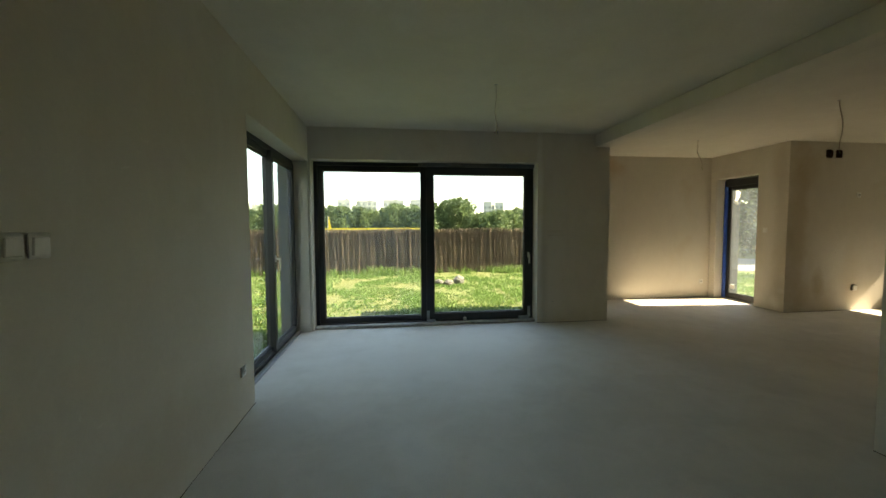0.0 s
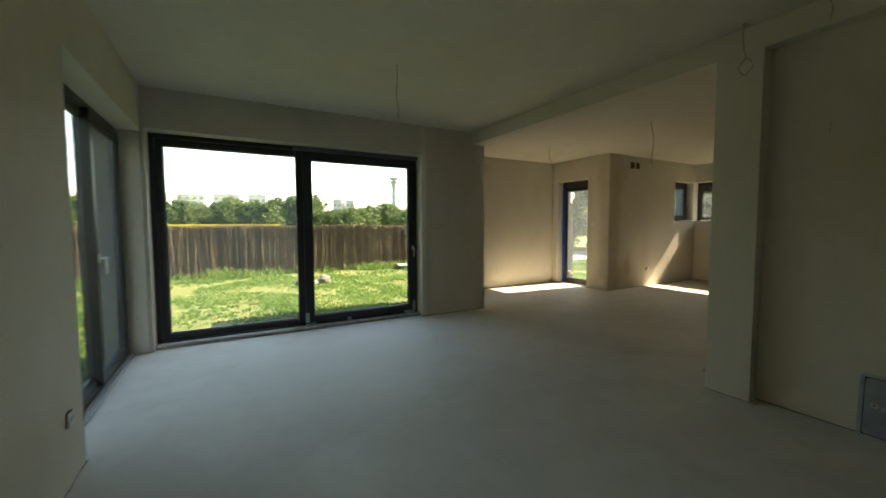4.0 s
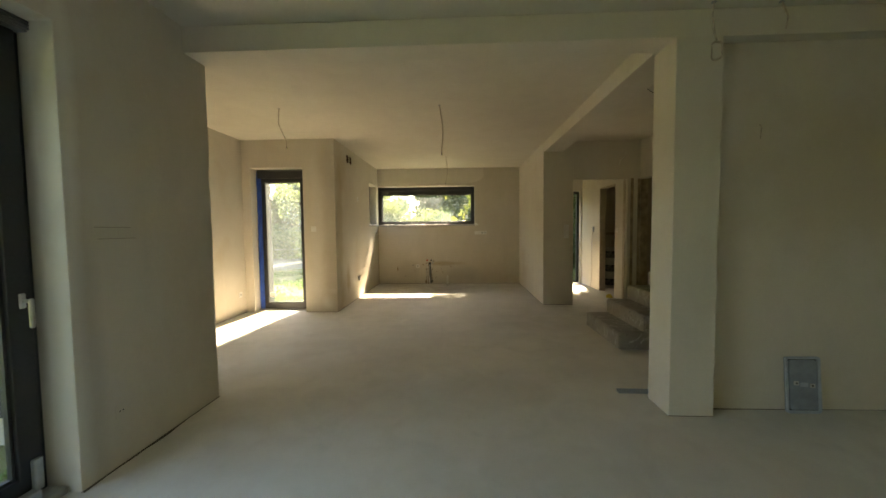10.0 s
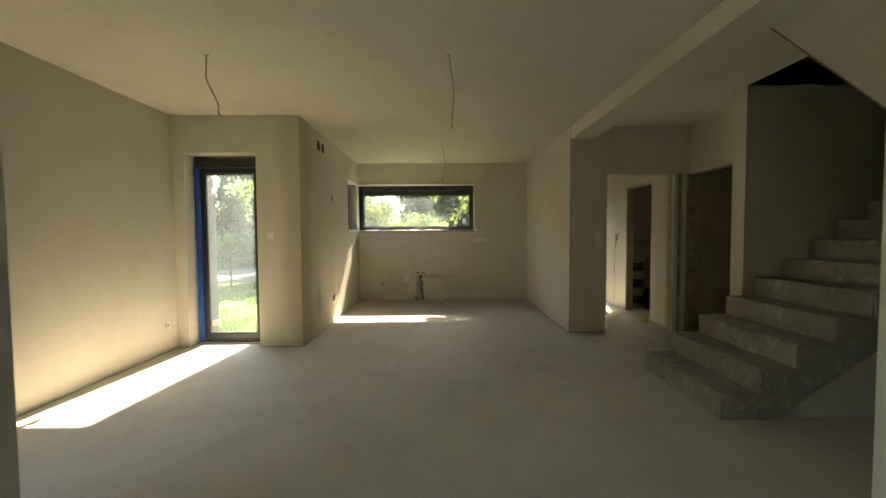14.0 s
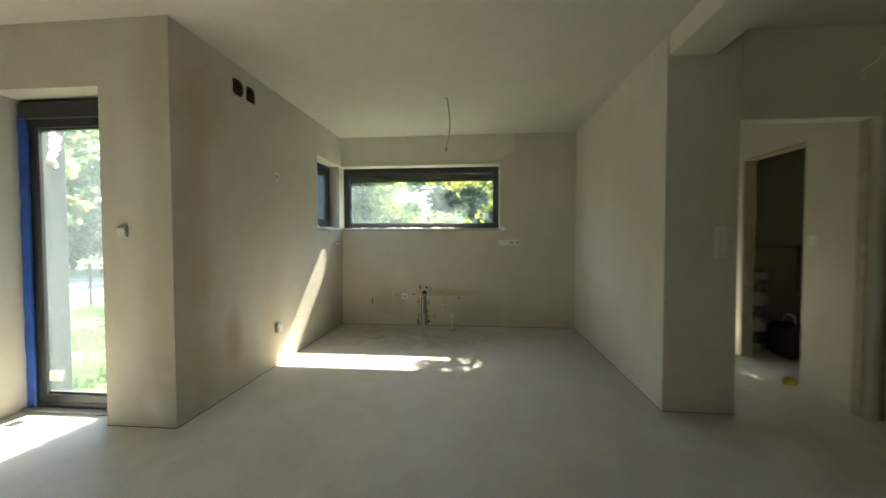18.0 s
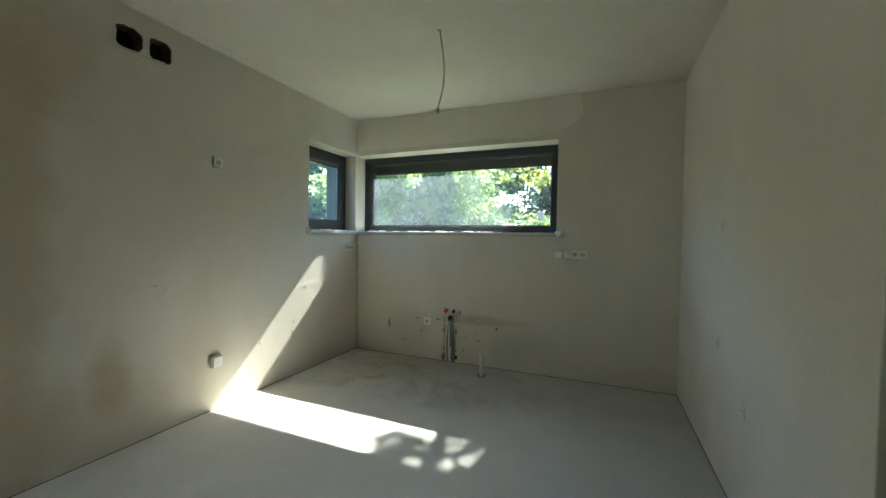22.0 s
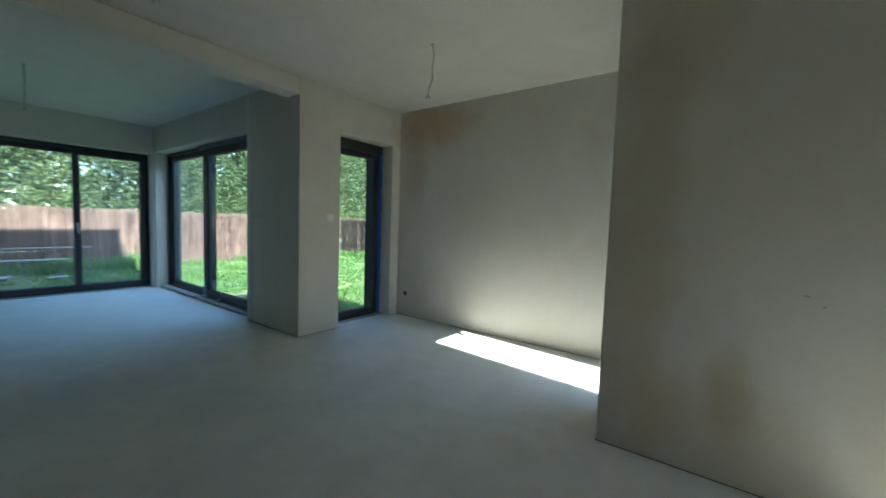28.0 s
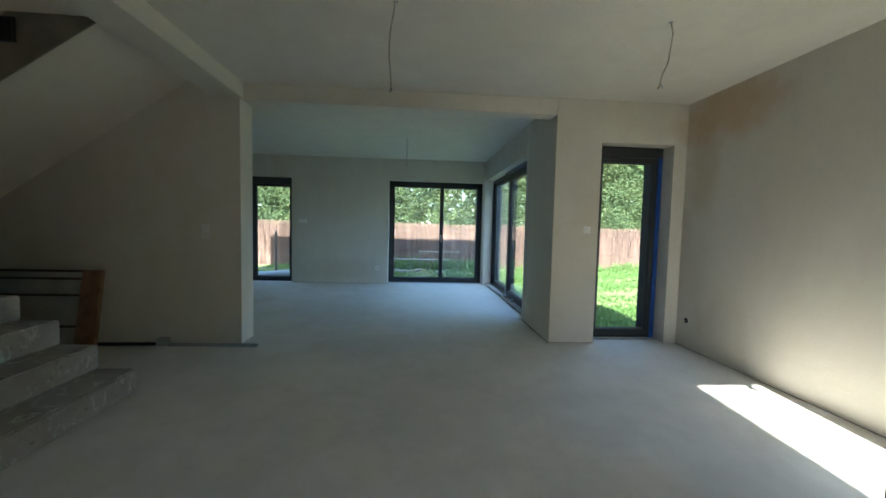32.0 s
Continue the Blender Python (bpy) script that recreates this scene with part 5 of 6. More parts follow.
def rounded_plate(w, h, d, r=0.006):
    return box(-w / 2, -d, -h / 2, w / 2, 0.0, h / 2, r, seg=2)


def socket(wall, u, z, n=1, upright=False, label="", mat=None, blanks=0):
    """White socket outlets: a plate each, a round well with two pin holes; the first ones may be blank rockers."""
    mat = mat or M_WHITE
    s = empty("socket", facing(wall, u, z))
    tagged(s, label or "white plastic wall socket", "socket", group="sockets on the walls")
    step = 0.071
    for k in range(n):
        o = step * (k - (n - 1) / 2)
        x, zz = (0, o) if upright else (o, 0)
        w, h = (0.080, 0.069) if upright and n > 1 else (0.069, 0.080) if n > 1 else (0.081, 0.081)
        bm = rounded_plate(w, h, 0.011)
        bmesh.ops.translate(bm, verts=bm.verts[:], vec=(x, 0, zz))
        p = part("plate", bm, mat, s)
        if k < blanks:
            part("rocker", box(x - 0.027, -0.016, zz - 0.027, x + 0.027, -0.009, zz + 0.027, 0.003), mat, p)
            continue
        i = part("insert", cyl((x, -0.010, zz), (x, -0.0135, zz), 0.027, 20, 0.025), mat, p)
        part("well", cyl((x, -0.013, zz), (x, -0.0140, zz), 0.0205, 18), M_WELL if mat is M_WHITE else mat, p)
        for q in (-0.0095, 0.0095):
            part("pin_hole", cyl((x + q, -0.0138, zz), (x + q, -0.0150, zz), 0.0042, 8), M_HOLE, p)
    if mat is not M_WHITE:
        s.scale = (1, 0.3, 1)
    return s


def switch(wall, u, z, n=1, upright=False, label=""):
    """White rocker switches in one plate."""
    s = empty("light_switch", facing(wall, u, z))
    tagged(s, label or "white plastic light switch", "light switch", group="switches on the walls")
    step = 0.071
    w, h = (0.081, 0.081 + step * (n - 1)) if upright else (0.081 + step * (n - 1), 0.081)
    part("plate", rounded_plate(w, h, 0.010), M_WHITE, s)
    for k in range(n):
        o = step * (k - (n - 1) / 2)
        x, zz = (0, o) if upright else (o, 0)
        bm = box(-0.028, -0.017, -0.028, 0.028, -0.009, 0.028, 0.003)
        bmesh.ops.transform(bm, matrix=Matrix.Translation((x, 0, zz)) @ pose(0, 0, 0, 4, 0, 0), verts=bm.verts[:])
        part("rocker", bm, M_WHITE, s)
    return s


switch("west", 1.385, 1.30, 1)
switch("west", 1.472, 1.30, 1)
socket("west", 2.99, 0.335)
socket("living_north", 2.09, 0.30, 1, False, "wall socket smeared with plaster", M_CEIL)
covers = empty("wiring_cover", facing("living_north", 2.13, 1.27))
tagged(covers, "strip of plaster-smeared wiring covers on the pier", "wiring cover")
for k in range(2):
    part("cover", box(-0.142 + 0.1425 * k, -0.004, -0.036 + 0.003 * k, 0.142 * k, 0.0, 0.036 + 0.003 * k, 0.0015), M_CEIL, covers)
part("slit", box(-0.135, -0.0055, 0.030, 0.08, -0.0035, 0.0325, 0.0005), M_ROUGH, covers)
part("slit", box(-0.125, -0.0055, -0.030, 0.11, -0.0035, -0.0275, 0.0005), M_ROUGH, covers)
switch("bay_east", 5.655, 1.29)
switch("bay_west", 5.66, 1.26)
socket("bay_north", 5.74, 0.30, 1, True)
socket("kitchen_north", 7.17, 1.84)
socket("kitchen_north", 8.77, 1.19, 2)
socket("kitchen_east", 2.925, 1.175, 4, False, "white strip of two switches and two wall sockets", None, 2)
socket("kitchen_east", 4.39, 0.41)
socket("kitchen_south", 7.79, 1.40, 1, False, "wall socket smeared with plaster", M_CEIL)
socket("kitchen_south", 7.80, 0.73, 1, False, "wall socket smeared with plaster", M_CEIL)
socket("kitchen_south", 7.36, 0.52, 1, False, "wall socket smeared with plaster", M_CEIL)
switch("pier", 1.67, 1.21, 3, True, "white upright plate of three light switches")
switch("stair", 1.68, 1.15, 2, True, "white upright plate of two light switches")
switch("vestibule", 7.0, 1.22)


def junction(wall, u, z, w, h, d, label, mat):
    j = empty("junction_box", facing(wall, u, z))
    tagged(j, label, "junction box")
    part("body", rounded_plate(w, h, d, 0.008), mat, j)
    part("lid", box(-w / 2 + 0.008, -d - 0.004, -h / 2 + 0.008, w / 2 - 0.008, -d + 0.001, h / 2 - 0.008, 0.002), mat, j)


junction("kitchen_north", 7.15, 0.365, 0.088, 0.088, 0.034, "white surface junction box low on the wall", M_WHITE)


def open_box(wall, u, z):
    """A bare flush box: a dark round hole with a rim and two wire ends."""
    b = empty("flush_box", facing(wall, u, z))
    tagged(b, "open flush wiring box with bare wires", "wiring box")
    bm = cyl((0, -0.003, 0), (0, 0.0, 0), 0.034, 20)
    part("rim", bm, M_WHITE, b)
    part("hole", cyl((0, -0.0045, 0), (0, -0.002, 0), 0.030, 20), M_HOLE, b)
    part("wire", tube(smooth_path([(0, 0, 0), (0.012, -0.02, 0.004), (0.002, -0.034, -0.012)], 4), 0.003, 5), M_CABLE, b)


open_box("bay_north", 3.08, 0.30)

M_BRICKIN = plain("dark_hole_masonry", (0.13, 0.078, 0.058), 0.95, 0.0, 0.5, 30, 0.4)
# hole lining of the two vents: ragged edges, inner shade coloured into sleeve and flue
for k, (a, b) in enumerate(VENTS):
    vt = empty("vent_hole", pose((a + b) / 2, YK, 2.477))
    tagged(vt, "rough black ventilation hole broken through the plaster", "vent", group="vent holes under the ceiling")
    w, h = (b - a) / 2 + 0.004, 0.069
    bm, sl = bmesh.new(), bmesh.new()
    outer, inner = [], []
    for i in range(40):
        t = 2 * math.pi * i / 40
        cx, cz = math.cos(t), math.sin(t)
        sq = 1 / max(abs(cx), abs(cz))
        jit = 0.93 + 0.16 * noise.noise(Vector((cx * 2.2, cz * 2.2, 3 + 2 * k))) + 0.05 * noise.noise(Vector((cx * 7, cz * 7, k)))
        outer.append(bm.verts.new((cx * sq * w * 1.09, -0.0015, cz * sq * h * 1.10)))
        sh = min(sq, 1.17) * min(jit, 1.0) * 1.04
        ring = [(cx * sh * w, y, cz * sh * h) for y in (-0.0015, 0.008, 0.10)]
        inner.append((bm.verts.new(ring[0]), bm.verts.new(ring[1]), sl.verts.new(ring[1]), sl.verts.new(ring[2])))
    for i in range(40):
        j = (i + 1) % 40
        bm.faces.new((outer[i], outer[j], inner[j][0], inner[i][0]))
        bm.faces.new((inner[i][0], inner[j][0], inner[j][1], inner[i][1]))
        sl.faces.new((inner[i][2], inner[j][2], inner[j][3], inner[i][3]))
    part("rim", bm, M_WALL, vt)
    part("sleeve", sl, M_BRICKIN, vt, "dark broken masonry inside the hole")
    part("flue", box(-w * 0.98, 0.095, -h * 0.98, w * 0.98, 0.13, h * 0.98, 0.002), M_HOLE, vt)


# ---- ceiling cables ----
def cable(x, y, pts, label, loop=None, fork=True):
    """A bare lighting cable hanging from a small hole in the ceiling."""
    c = empty("ceiling_cable", pose(x, y, H))
    tagged(c, label, "cable", group="cables hanging from the ceiling")
    part("sheath", tube(smooth_path([(0, 0, 0.01)] + pts, 6), 0.0050, 7), M_CABLE, c)
    part("hole", cyl((0, 0, -0.002), (0, 0, 0.003), 0.016, 14), M_GREYPL, c)
    e = Vector(pts[-1])
    if fork:
        for d, mt in (((0.018, 0.006, -0.035), M_BLUEW), ((-0.020, -0.004, -0.030), M_BROWNW), ((0.004, -0.012, -0.040), M_GREENW)):
            part("wire", tube(smooth_path([e, e + Vector(d) * 0.5 + Vector((0.004, 0, 0)), e + Vector(d)], 4), 0.0024, 5), mt, c)
    if loop:
        r, turns = loop
        ring = [e + Vector((0.012 * math.sin(3 * t) , math.sin(t) * r * 0.6, -r + math.cos(t) * r * (1 - 0.02 * t))) for t in np.linspace(0, 2 * math.pi * turns, 26 * turns)]
        part("coil", tube(ring, 0.0036, 6), M_CABLE, c)
    return c


M_BLUEW = plain("blue_wire", (0.05, 0.12, 0.35), 0.5)
M_BROWNW = plain("brown_wire", (0.16, 0.08, 0.04), 0.5)
M_GREENW = plain("yellow_green_wire", (0.35, 0.38, 0.06), 0.5)
cable(0.80, 3.63, [(0.004, 0.004, -0.12), (-0.008, 0.0, -0.25), (0.01, 0.0, -0.36), (0.004, 0, -0.41)], "grey lighting cable hanging from the living room ceiling")
cable(4.46, 5.46, [(0.01, 0.012, -0.08), (0.0, 0.006, -0.18), (0.03, -0.025, -0.28), (0.03, -0.06, -0.36), (0.02, -0.065, -0.41)], "grey lighting cable hanging in the dining bay")
cable(4.48, 3.63, [(0.0, -0.012, -0.08), (0.01, -0.030, -0.2), (0.01, -0.035, -0.32), (0.0, -0.025, -0.43), (0.0, -0.02, -0.52)], "grey lighting cable hanging over the dining floor")
cable(7.50, 3.67, [(0.0, -0.018, -0.10), (0.01, -0.032, -0.24), (0.012, -0.022, -0.38), (0.0, 0.005, -0.50)], "grey lighting cable with a loop end hanging in the kitchen", (0.018, 1), True)
cable(2.635, 1.83, [(0.0, 0.006, -0.08), (-0.004, -0.006, -0.18), (-0.006, -0.02, -0.235)], "coiled grey cable hanging beside the column", (0.062, 2), False)
cable(2.655, 1.41, [(-0.012, -0.012, -0.05), (-0.02, -0.024, -0.10), (-0.015, -0.018, -0.17)], "short grey cable end hanging from the ceiling edge", None, False)
wr = empty("wall_wire", facing("panel", 1.41, 1.93))
tagged(wr, "short wire end sticking out of the wall", "wire")
part("wire", tube(smooth_path([(0, 0.004, 0.02), (0.004, -0.012, 0.0), (0.0, -0.012, -0.08)], 5), 0.004, 5), M_CABLE, wr)

# ---- kitchen pipes ----
M_PVC = plain("grey_drain_pvc", (0.20, 0.205, 0.21), 0.5, 0.0, 0.12, 20)
M_PEX = plain("white_pex_pipe", (0.72, 0.70, 0.66), 0.4, 0.0, 0.06)
M_RED = plain("red_cap", (0.50, 0.06, 0.03), 0.5)
M_INSUL = plain("grey_pipe_foam", (0.46, 0.45, 0.42), 0.9, 0.0, 0.2, 50, 0.3)
M_LINTEL = plain("broken_mortar", (0.30, 0.22, 0.13), 0.95, 0.0, 0.35, 45, 0.5)
M_GREYM = plain("grey_mortar", (0.40, 0.38, 0.34), 0.95, 0.0, 0.2, 30)
kp = empty("sink_pipes", pose(XK, 4.125, 0, 0, 0, -90))
tagged(kp, "water and drain pipes in an open wall chase", "pipes")
part("drain", cyl((0.030, 0.012, 0.0), (0.022, 0.008, 0.42), 0.025, 16), M_PVC, kp, "grey plastic drain pipe")
dm = part("elbow", cyl((0.020, 0.030, 0.42), (0.020, -0.040, 0.475), 0.033, 18), M_ZINC, kp)
part("mouth", cyl((0.020, -0.039, 0.474), (0.020, -0.043, 0.4765), 0.027, 16), M_HOLE, dm)
for x, cap, col in ((-0.042, 0.545, M_RED), (0.050, 0.550, M_HOLE)):
    p = part("water_pipe", tube(smooth_path([(x, 0.012, 0.0), (x - 0.006, 0.008, 0.2), (x + 0.004, 0.010, 0.4), (x, 0.012, 0.53)], 5), 0.0085, 8), M_PEX, kp, "white plastic water pipe")
    part("sleeve", tube(smooth_path([(x - 0.016, 0.022, 0.05), (x - 0.020, 0.020, 0.28), (x - 0.016, 0.022, 0.46)], 4), 0.0095, 8), M_INSUL, p)
    e = part("tap_elbow", cyl((x, 0.03, cap), (x, -0.024, cap), 0.021, 14), M_ALU if col is M_HOLE else M_RED, kp, "wall elbow")
    part("plug", cyl((x, -0.022, cap), (x + 0.004, -0.042, cap - 0.006), 0.017, 12), col, e)
part("water_pipe", tube(smooth_path([(-0.006, 0.006, 0.02), (-0.012, 0.002, 0.2), (-0.006, 0.004, 0.40)], 5), 0.0085, 8), M_PEX, kp, "white plastic water pipe")
part("water_pipe", tube(smooth_path([(0.012, -0.008, 0.0), (0.010, -0.010, 0.08), (0.014, -0.006, 0.17)], 5), 0.0095, 8), M_PEX, kp, "white plastic pipe end")
part("bracket", box(-0.062, -0.008, 0.405, 0.092, -0.002, 0.417, 0.002), M_WHITE, kp)
part("lining", box(-0.070, 0.040, 0.0, 0.062, 0.099, 0.473, 0.002), M_LINTEL, kp, "broken brown masonry at the back of the chase")
for k, (x, z, s, mt) in enumerate(((-0.075, 0.05, 0.035, M_LINTEL), (-0.076, 0.14, 0.022, M_LINTEL), (-0.075, 0.33, 0.020, M_LINTEL), (0.072, 0.06, 0.026, M_HOLE), (0.073, 0.20, 0.024, M_HOLE), (0.070, 0.13, 0.020, M_LINTEL),
                                   (0.085, 0.50, 0.038, M_PLINTH), (0.112, 0.525, 0.030, M_LINTEL), (0.070, 0.33, 0.024, M_LINTEL), (-0.070, 0.57, 0.020, M_LINTEL), (0.0, 0.578, 0.022, M_LINTEL))):
    bm = bmesh.new()
    bmesh.ops.create_icosphere(bm, subdivisions=2, radius=s, matrix=Matrix.Translation((x, 0.004, z)) @ Matrix.Diagonal((0.7, 0.2, 1.4, 1)))
    for v in bm.verts:
        v.co += 0.012 * Vector((noise.noise(v.co * 40), 0.3 * noise.noise(v.co * 30), noise.noise(v.co * 40 + Vector((4, 0, 0)))))
    part("mortar", bm, mt, kp)


def chip(u, z, w, h, seed, mat, wall="kitchen_east"):
    """A small knock in the plaster."""
    c = empty("plaster_chip", facing(wall, u, z))
    tagged(c, "small chipped mark in the kitchen wall plaster", "chip", group="chips in the kitchen wall")
    bm = bmesh.new()
    rim = []
    for i in range(14):
        t = 2 * math.pi * i / 14
        j = 1 + 0.5 * noise.noise(Vector((math.cos(t) * 1.5, math.sin(t) * 1.5, seed)))
        rim.append((bm.verts.new((math.cos(t) * w * j, -0.0015, math.sin(t) * h * j)), bm.verts.new((math.cos(t) * w * j * 1.2, 0.0, math.sin(t) * h * j * 1.2))))
    bm.faces.new([q for q, s in rim])
    for (q, s), (q2, s2) in zip(rim, rim[1:] + rim[:1]):
        bm.faces.new((q, s, s2, q2))
    bmesh.ops.recalc_face_normals(bm, faces=bm.faces[:])
    part("mark", bm, mat, c)


for k, (u, z, w, h) in enumerate(((4.86, 0.34, 0.012, 0.04), (4.50, 0.43, 0.022, 0.012), (4.26, 0.44, 0.02, 0.008), (3.88, 0.47, 0.012, 0.006), (3.84, 0.34, 0.008, 0.010), (3.81, 0.26, 0.010, 0.010), (3.95, 0.28, 0.006, 0.008),
                                  (4.68, 0.18, 0.014, 0.012), (3.62, 0.40, 0.014, 0.012), (3.97, 0.14, 0.007, 0.012), (4.46, 0.30, 0.008, 0.010))):
    chip(u, z, w, h, k, M_GREYM if k in (1, 4, 7) else M_LINTEL)

for k, (u, z, w, h) in enumerate(((8.084, 0.817, 0.007, 0.014), (7.936, 0.505, 0.005, 0.014), (7.915, 0.413, 0.008, 0.020), (7.556, 0.395, 0.006, 0.010), (7.634, 0.614, 0.005, 0.007), (6.74, 0.97, 0.010, 0.004), (6.80, 0.93, 0.006, 0.004))):
    chip(u, z, w, h, 30 + k, M_GREYM, "kitchen_north")

sp = empty("floor_pipe", pose(8.665, 3.69, 0))
tagged(sp, "white capped pipe stub rising from the floor", "pipe")
part("pipe", cyl((0, 0, -0.01), (0.002, 0.004, 0.205), 0.021, 16), M_PEX, sp)
part("rim", cyl((0.002, 0.004, 0.20), (0.002, 0.004, 0.216), 0.0235, 16), M_PEX, sp)
bm = bmesh.new()
for k in range(7):
    a = 0.9 * k
    bmesh.ops.create_icosphere(bm, subdivisions=1, radius=0.012, matrix=Matrix.Translation((0.032 * math.cos(a), 0.032 * math.sin(a), 0.004)))
part("collar", bm, M_CONC, sp)

# ---- steel hatch leaning on the wall ----
def rounded_ring(w, h, r, t, x0, x1, n=6):
    """An upright rounded frame t wide between two depths; t of None gives a full plate."""
    def loop(hw, z0, z1, rad):
        out = []
        for cy, cz, a0 in ((hw - rad, z1 - rad, 0), (-hw + rad, z1 - rad, 90), (-hw + rad, z0 + rad, 180), (hw - rad, z0 + rad, 270)):
            for k in range(n + 1):
                t2 = radians(a0 + 90 * k / n)
                out.append((cy + rad * math.cos(t2), cz + rad * math.sin(t2)))
        return out
    bm = bmesh.new()
    o = loop(w / 2, 0, h, r)
    front, back = [bm.verts.new((x0, y, z)) for y, z in o], [bm.verts.new((x1, y, z)) for y, z in o]
    m = len(o)
    for k in range(m):
        bm.faces.new((front[k], front[(k + 1) % m], back[(k + 1) % m], back[k]))
    if t is None:
        bm.faces.new(front[::-1])
        bm.faces.new(back)
    else:
        q = loop(w / 2 - t, t, h - t, max(0.002, r - t))
        f2, b2 = [bm.verts.new((x0 + 0.003, y, z)) for y, z in q], [bm.verts.new((x1, y, z)) for y, z in q]
        for k in range(m):
            j = (k + 1) % m
            bm.faces.new((front[j], front[k], f2[k], f2[j]))
            bm.faces.new((f2[j], f2[k], b2[k], b2[j]))
            bm.faces.new((b2[j], b2[k], back[k], back[j]))
    bmesh.ops.recalc_face_normals(bm, faces=bm.faces[:])
    return bm


M_STEELGREY = plain("painted_steel", (0.27, 0.32, 0.385), 0.5, 0.2, 0.12, 12, 0.05)
M_EDGE = plain("pale_steel_edge", (0.40, 0.46, 0.54), 0.45, 0.2, 0.1, 12)
hatch = empty("access_panel", pose(2.765, 1.095, 0.0, 0, 5, 0))
tagged(hatch, "grey metal access hatch leaning on the wall", "hatch")
part("frame", rounded_ring(0.214, 0.375, 0.012, 0.012, -0.018, 0.0), M_STEELGREY, hatch)
part("flange", rounded_ring(0.230, 0.381, 0.022, 0.018, -0.026, -0.018), M_EDGE, hatch, "pale rounded rim")
part("groove", box(-0.014, -0.096, 0.016, -0.010, 0.096, 0.365, 0.002), M_HOLE, hatch)
dm2 = rounded_ring(0.182, 0.333, 0.014, None, -0.024, -0.014)
bmesh.ops.translate(dm2, verts=dm2.verts[:], vec=(0, 0, 0.024))
dr = part("door", dm2, M_STEELGREY, hatch)
part("label", box(-0.0265, -0.030, 0.178, -0.0235, 0.022, 0.206, 0.001), M_EDGE, dr, "torn pale paper label")
for y, z in ((0.048, 0.203), (-0.058, 0.186)):
    lk = part("lock", box(-0.0275, y - 0.017, z - 0.014, -0.0235, y + 0.017, z + 0.014, 0.002), M_ALU, dr, "bright latch plate")
    part("slot", cyl((-0.027, y, z), (-0.0295, y, z), 0.006, 12), M_HOLE, lk)

# ---- by the stairs ----
bd = empty("framed_board", pose(3.14, 0.24, 0.0, 0, -10, 0))
tagged(bd, "timber-framed grey board leaning on the wall under the stairs", "board")
M_PANELB = plain("grey_board", (0.42, 0.40, 0.36), 0.8, 0.0, 0.12, 8)
M_DARKWOOD = plain("dark_stained_rail", (0.075, 0.06, 0.045), 0.7, 0.0, 0.2, 16)
M_REDWOOD = plain("reddish_board", (0.22, 0.125, 0.068), 0.6, 0.0, 0.25, 10)
for z0, z1 in ((0.03, 0.20), (0.225, 0.50), (0.525, 0.66), (0.675, 0.735)):
    part("panel", box(-0.012, -0.52, z0, 0.006, 0.30, z1, 0.003), M_PANELB, bd)
for z in (0.0, 0.20, 0.50, 0.66, 0.735):
    part("rail", box(-0.02, -0.53, z, 0.012, 0.32, z + 0.024, 0.003), M_DARKWOOD, bd)
part("stile", box(-0.03, 0.30, 0.0, 0.015, 0.485, 0.76, 0.004), M_REDWOOD, bd, "wide reddish timber board")
part("stile", box(-0.02, -0.56, 0.0, 0.012, -0.52, 0.76, 0.004), M_DARKWOOD, bd)


nb = empty("wall_box", pose(4.062, 0.90, 2.535))
tagged(nb, "dark box fixed to the side of the upper stair flight", "box")
part("body", box(0.0, -0.16, -0.085, 0.022, 0.12, 0.085, 0.004), M_SLAT, nb)
part("lid", box(0.0215, -0.15, -0.076, 0.026, 0.11, 0.076, 0.002), M_HOLE, nb)


def profile(x, y0, y1, tilt, label, mat):
    """A thin rolled U channel lying on the floor."""
    p = empty("metal_profile", pose(x, y0, 0.0, 0, 0, tilt))
    tagged(p, label, "metal profile", group="profiles lying along the wall")
    n = y1 - y0
    part("web", box(-0.02, 0, 0.0, 0.02, n, 0.003, 0.001), mat, p)
    part("flange", box(-0.02, 0, 0.003, -0.0175, n, 0.024, 0.0008), mat, p)
    part("flange", box(0.0175, 0, 0.003, 0.02, n, 0.024, 0.0008), mat, p)


profile(3.035, 1.35, 2.21, -1.5, "thin galvanised channel lying beside the column", M_ZINC)
fb = empty("foam_block", pose(3.02, 1.28, 0.0, 0, 0, 4))
tagged(fb, "small pale foam block beside the metal profiles", "block")
part("block", box(-0.035, -0.05, 0.0, 0.035, 0.05, 0.075, 0.006), M_PLINTH, fb)
profile(3.03, 0.55, 1.21, 1.0, "dark steel channel lying along the wall foot", M_FRAME)

# ---- vestibule and back room ----
M_BUCKET = plain("white_bucket", (0.60, 0.59, 0.55), 0.45, 0.0, 0.15, 8)
M_LABEL = plain("bucket_label", (0.15, 0.145, 0.15), 0.5, 0.0, 0.6, 18)


def bucket(x, y, z):
    b = empty("bucket", pose(x, y, z, 0, 0, 30 * z))
    tagged(b, "white plaster bucket with dark label in a stack", "bucket", group="stacked buckets")
    part("body", cyl((0, 0, 0), (0, 0, 0.26), 0.115, 24, 0.135), M_BUCKET, b)
    part("lid", cyl((0, 0, 0.26), (0, 0, 0.285), 0.142, 24, 0.140), M_BUCKET, b)
    part("label", cyl((0, 0, 0.06), (0, 0, 0.20), 0.1215, 24, 0.1325, caps=False), M_LABEL, b)
    part("handle", tube([(0.137 * math.cos(t), 0.137 * math.sin(t), 0.24 - 0.10 * math.sin(t / 1.0)) for t in np.linspace(0, math.pi, 14)], 0.003, 5), M_ZINC, b)


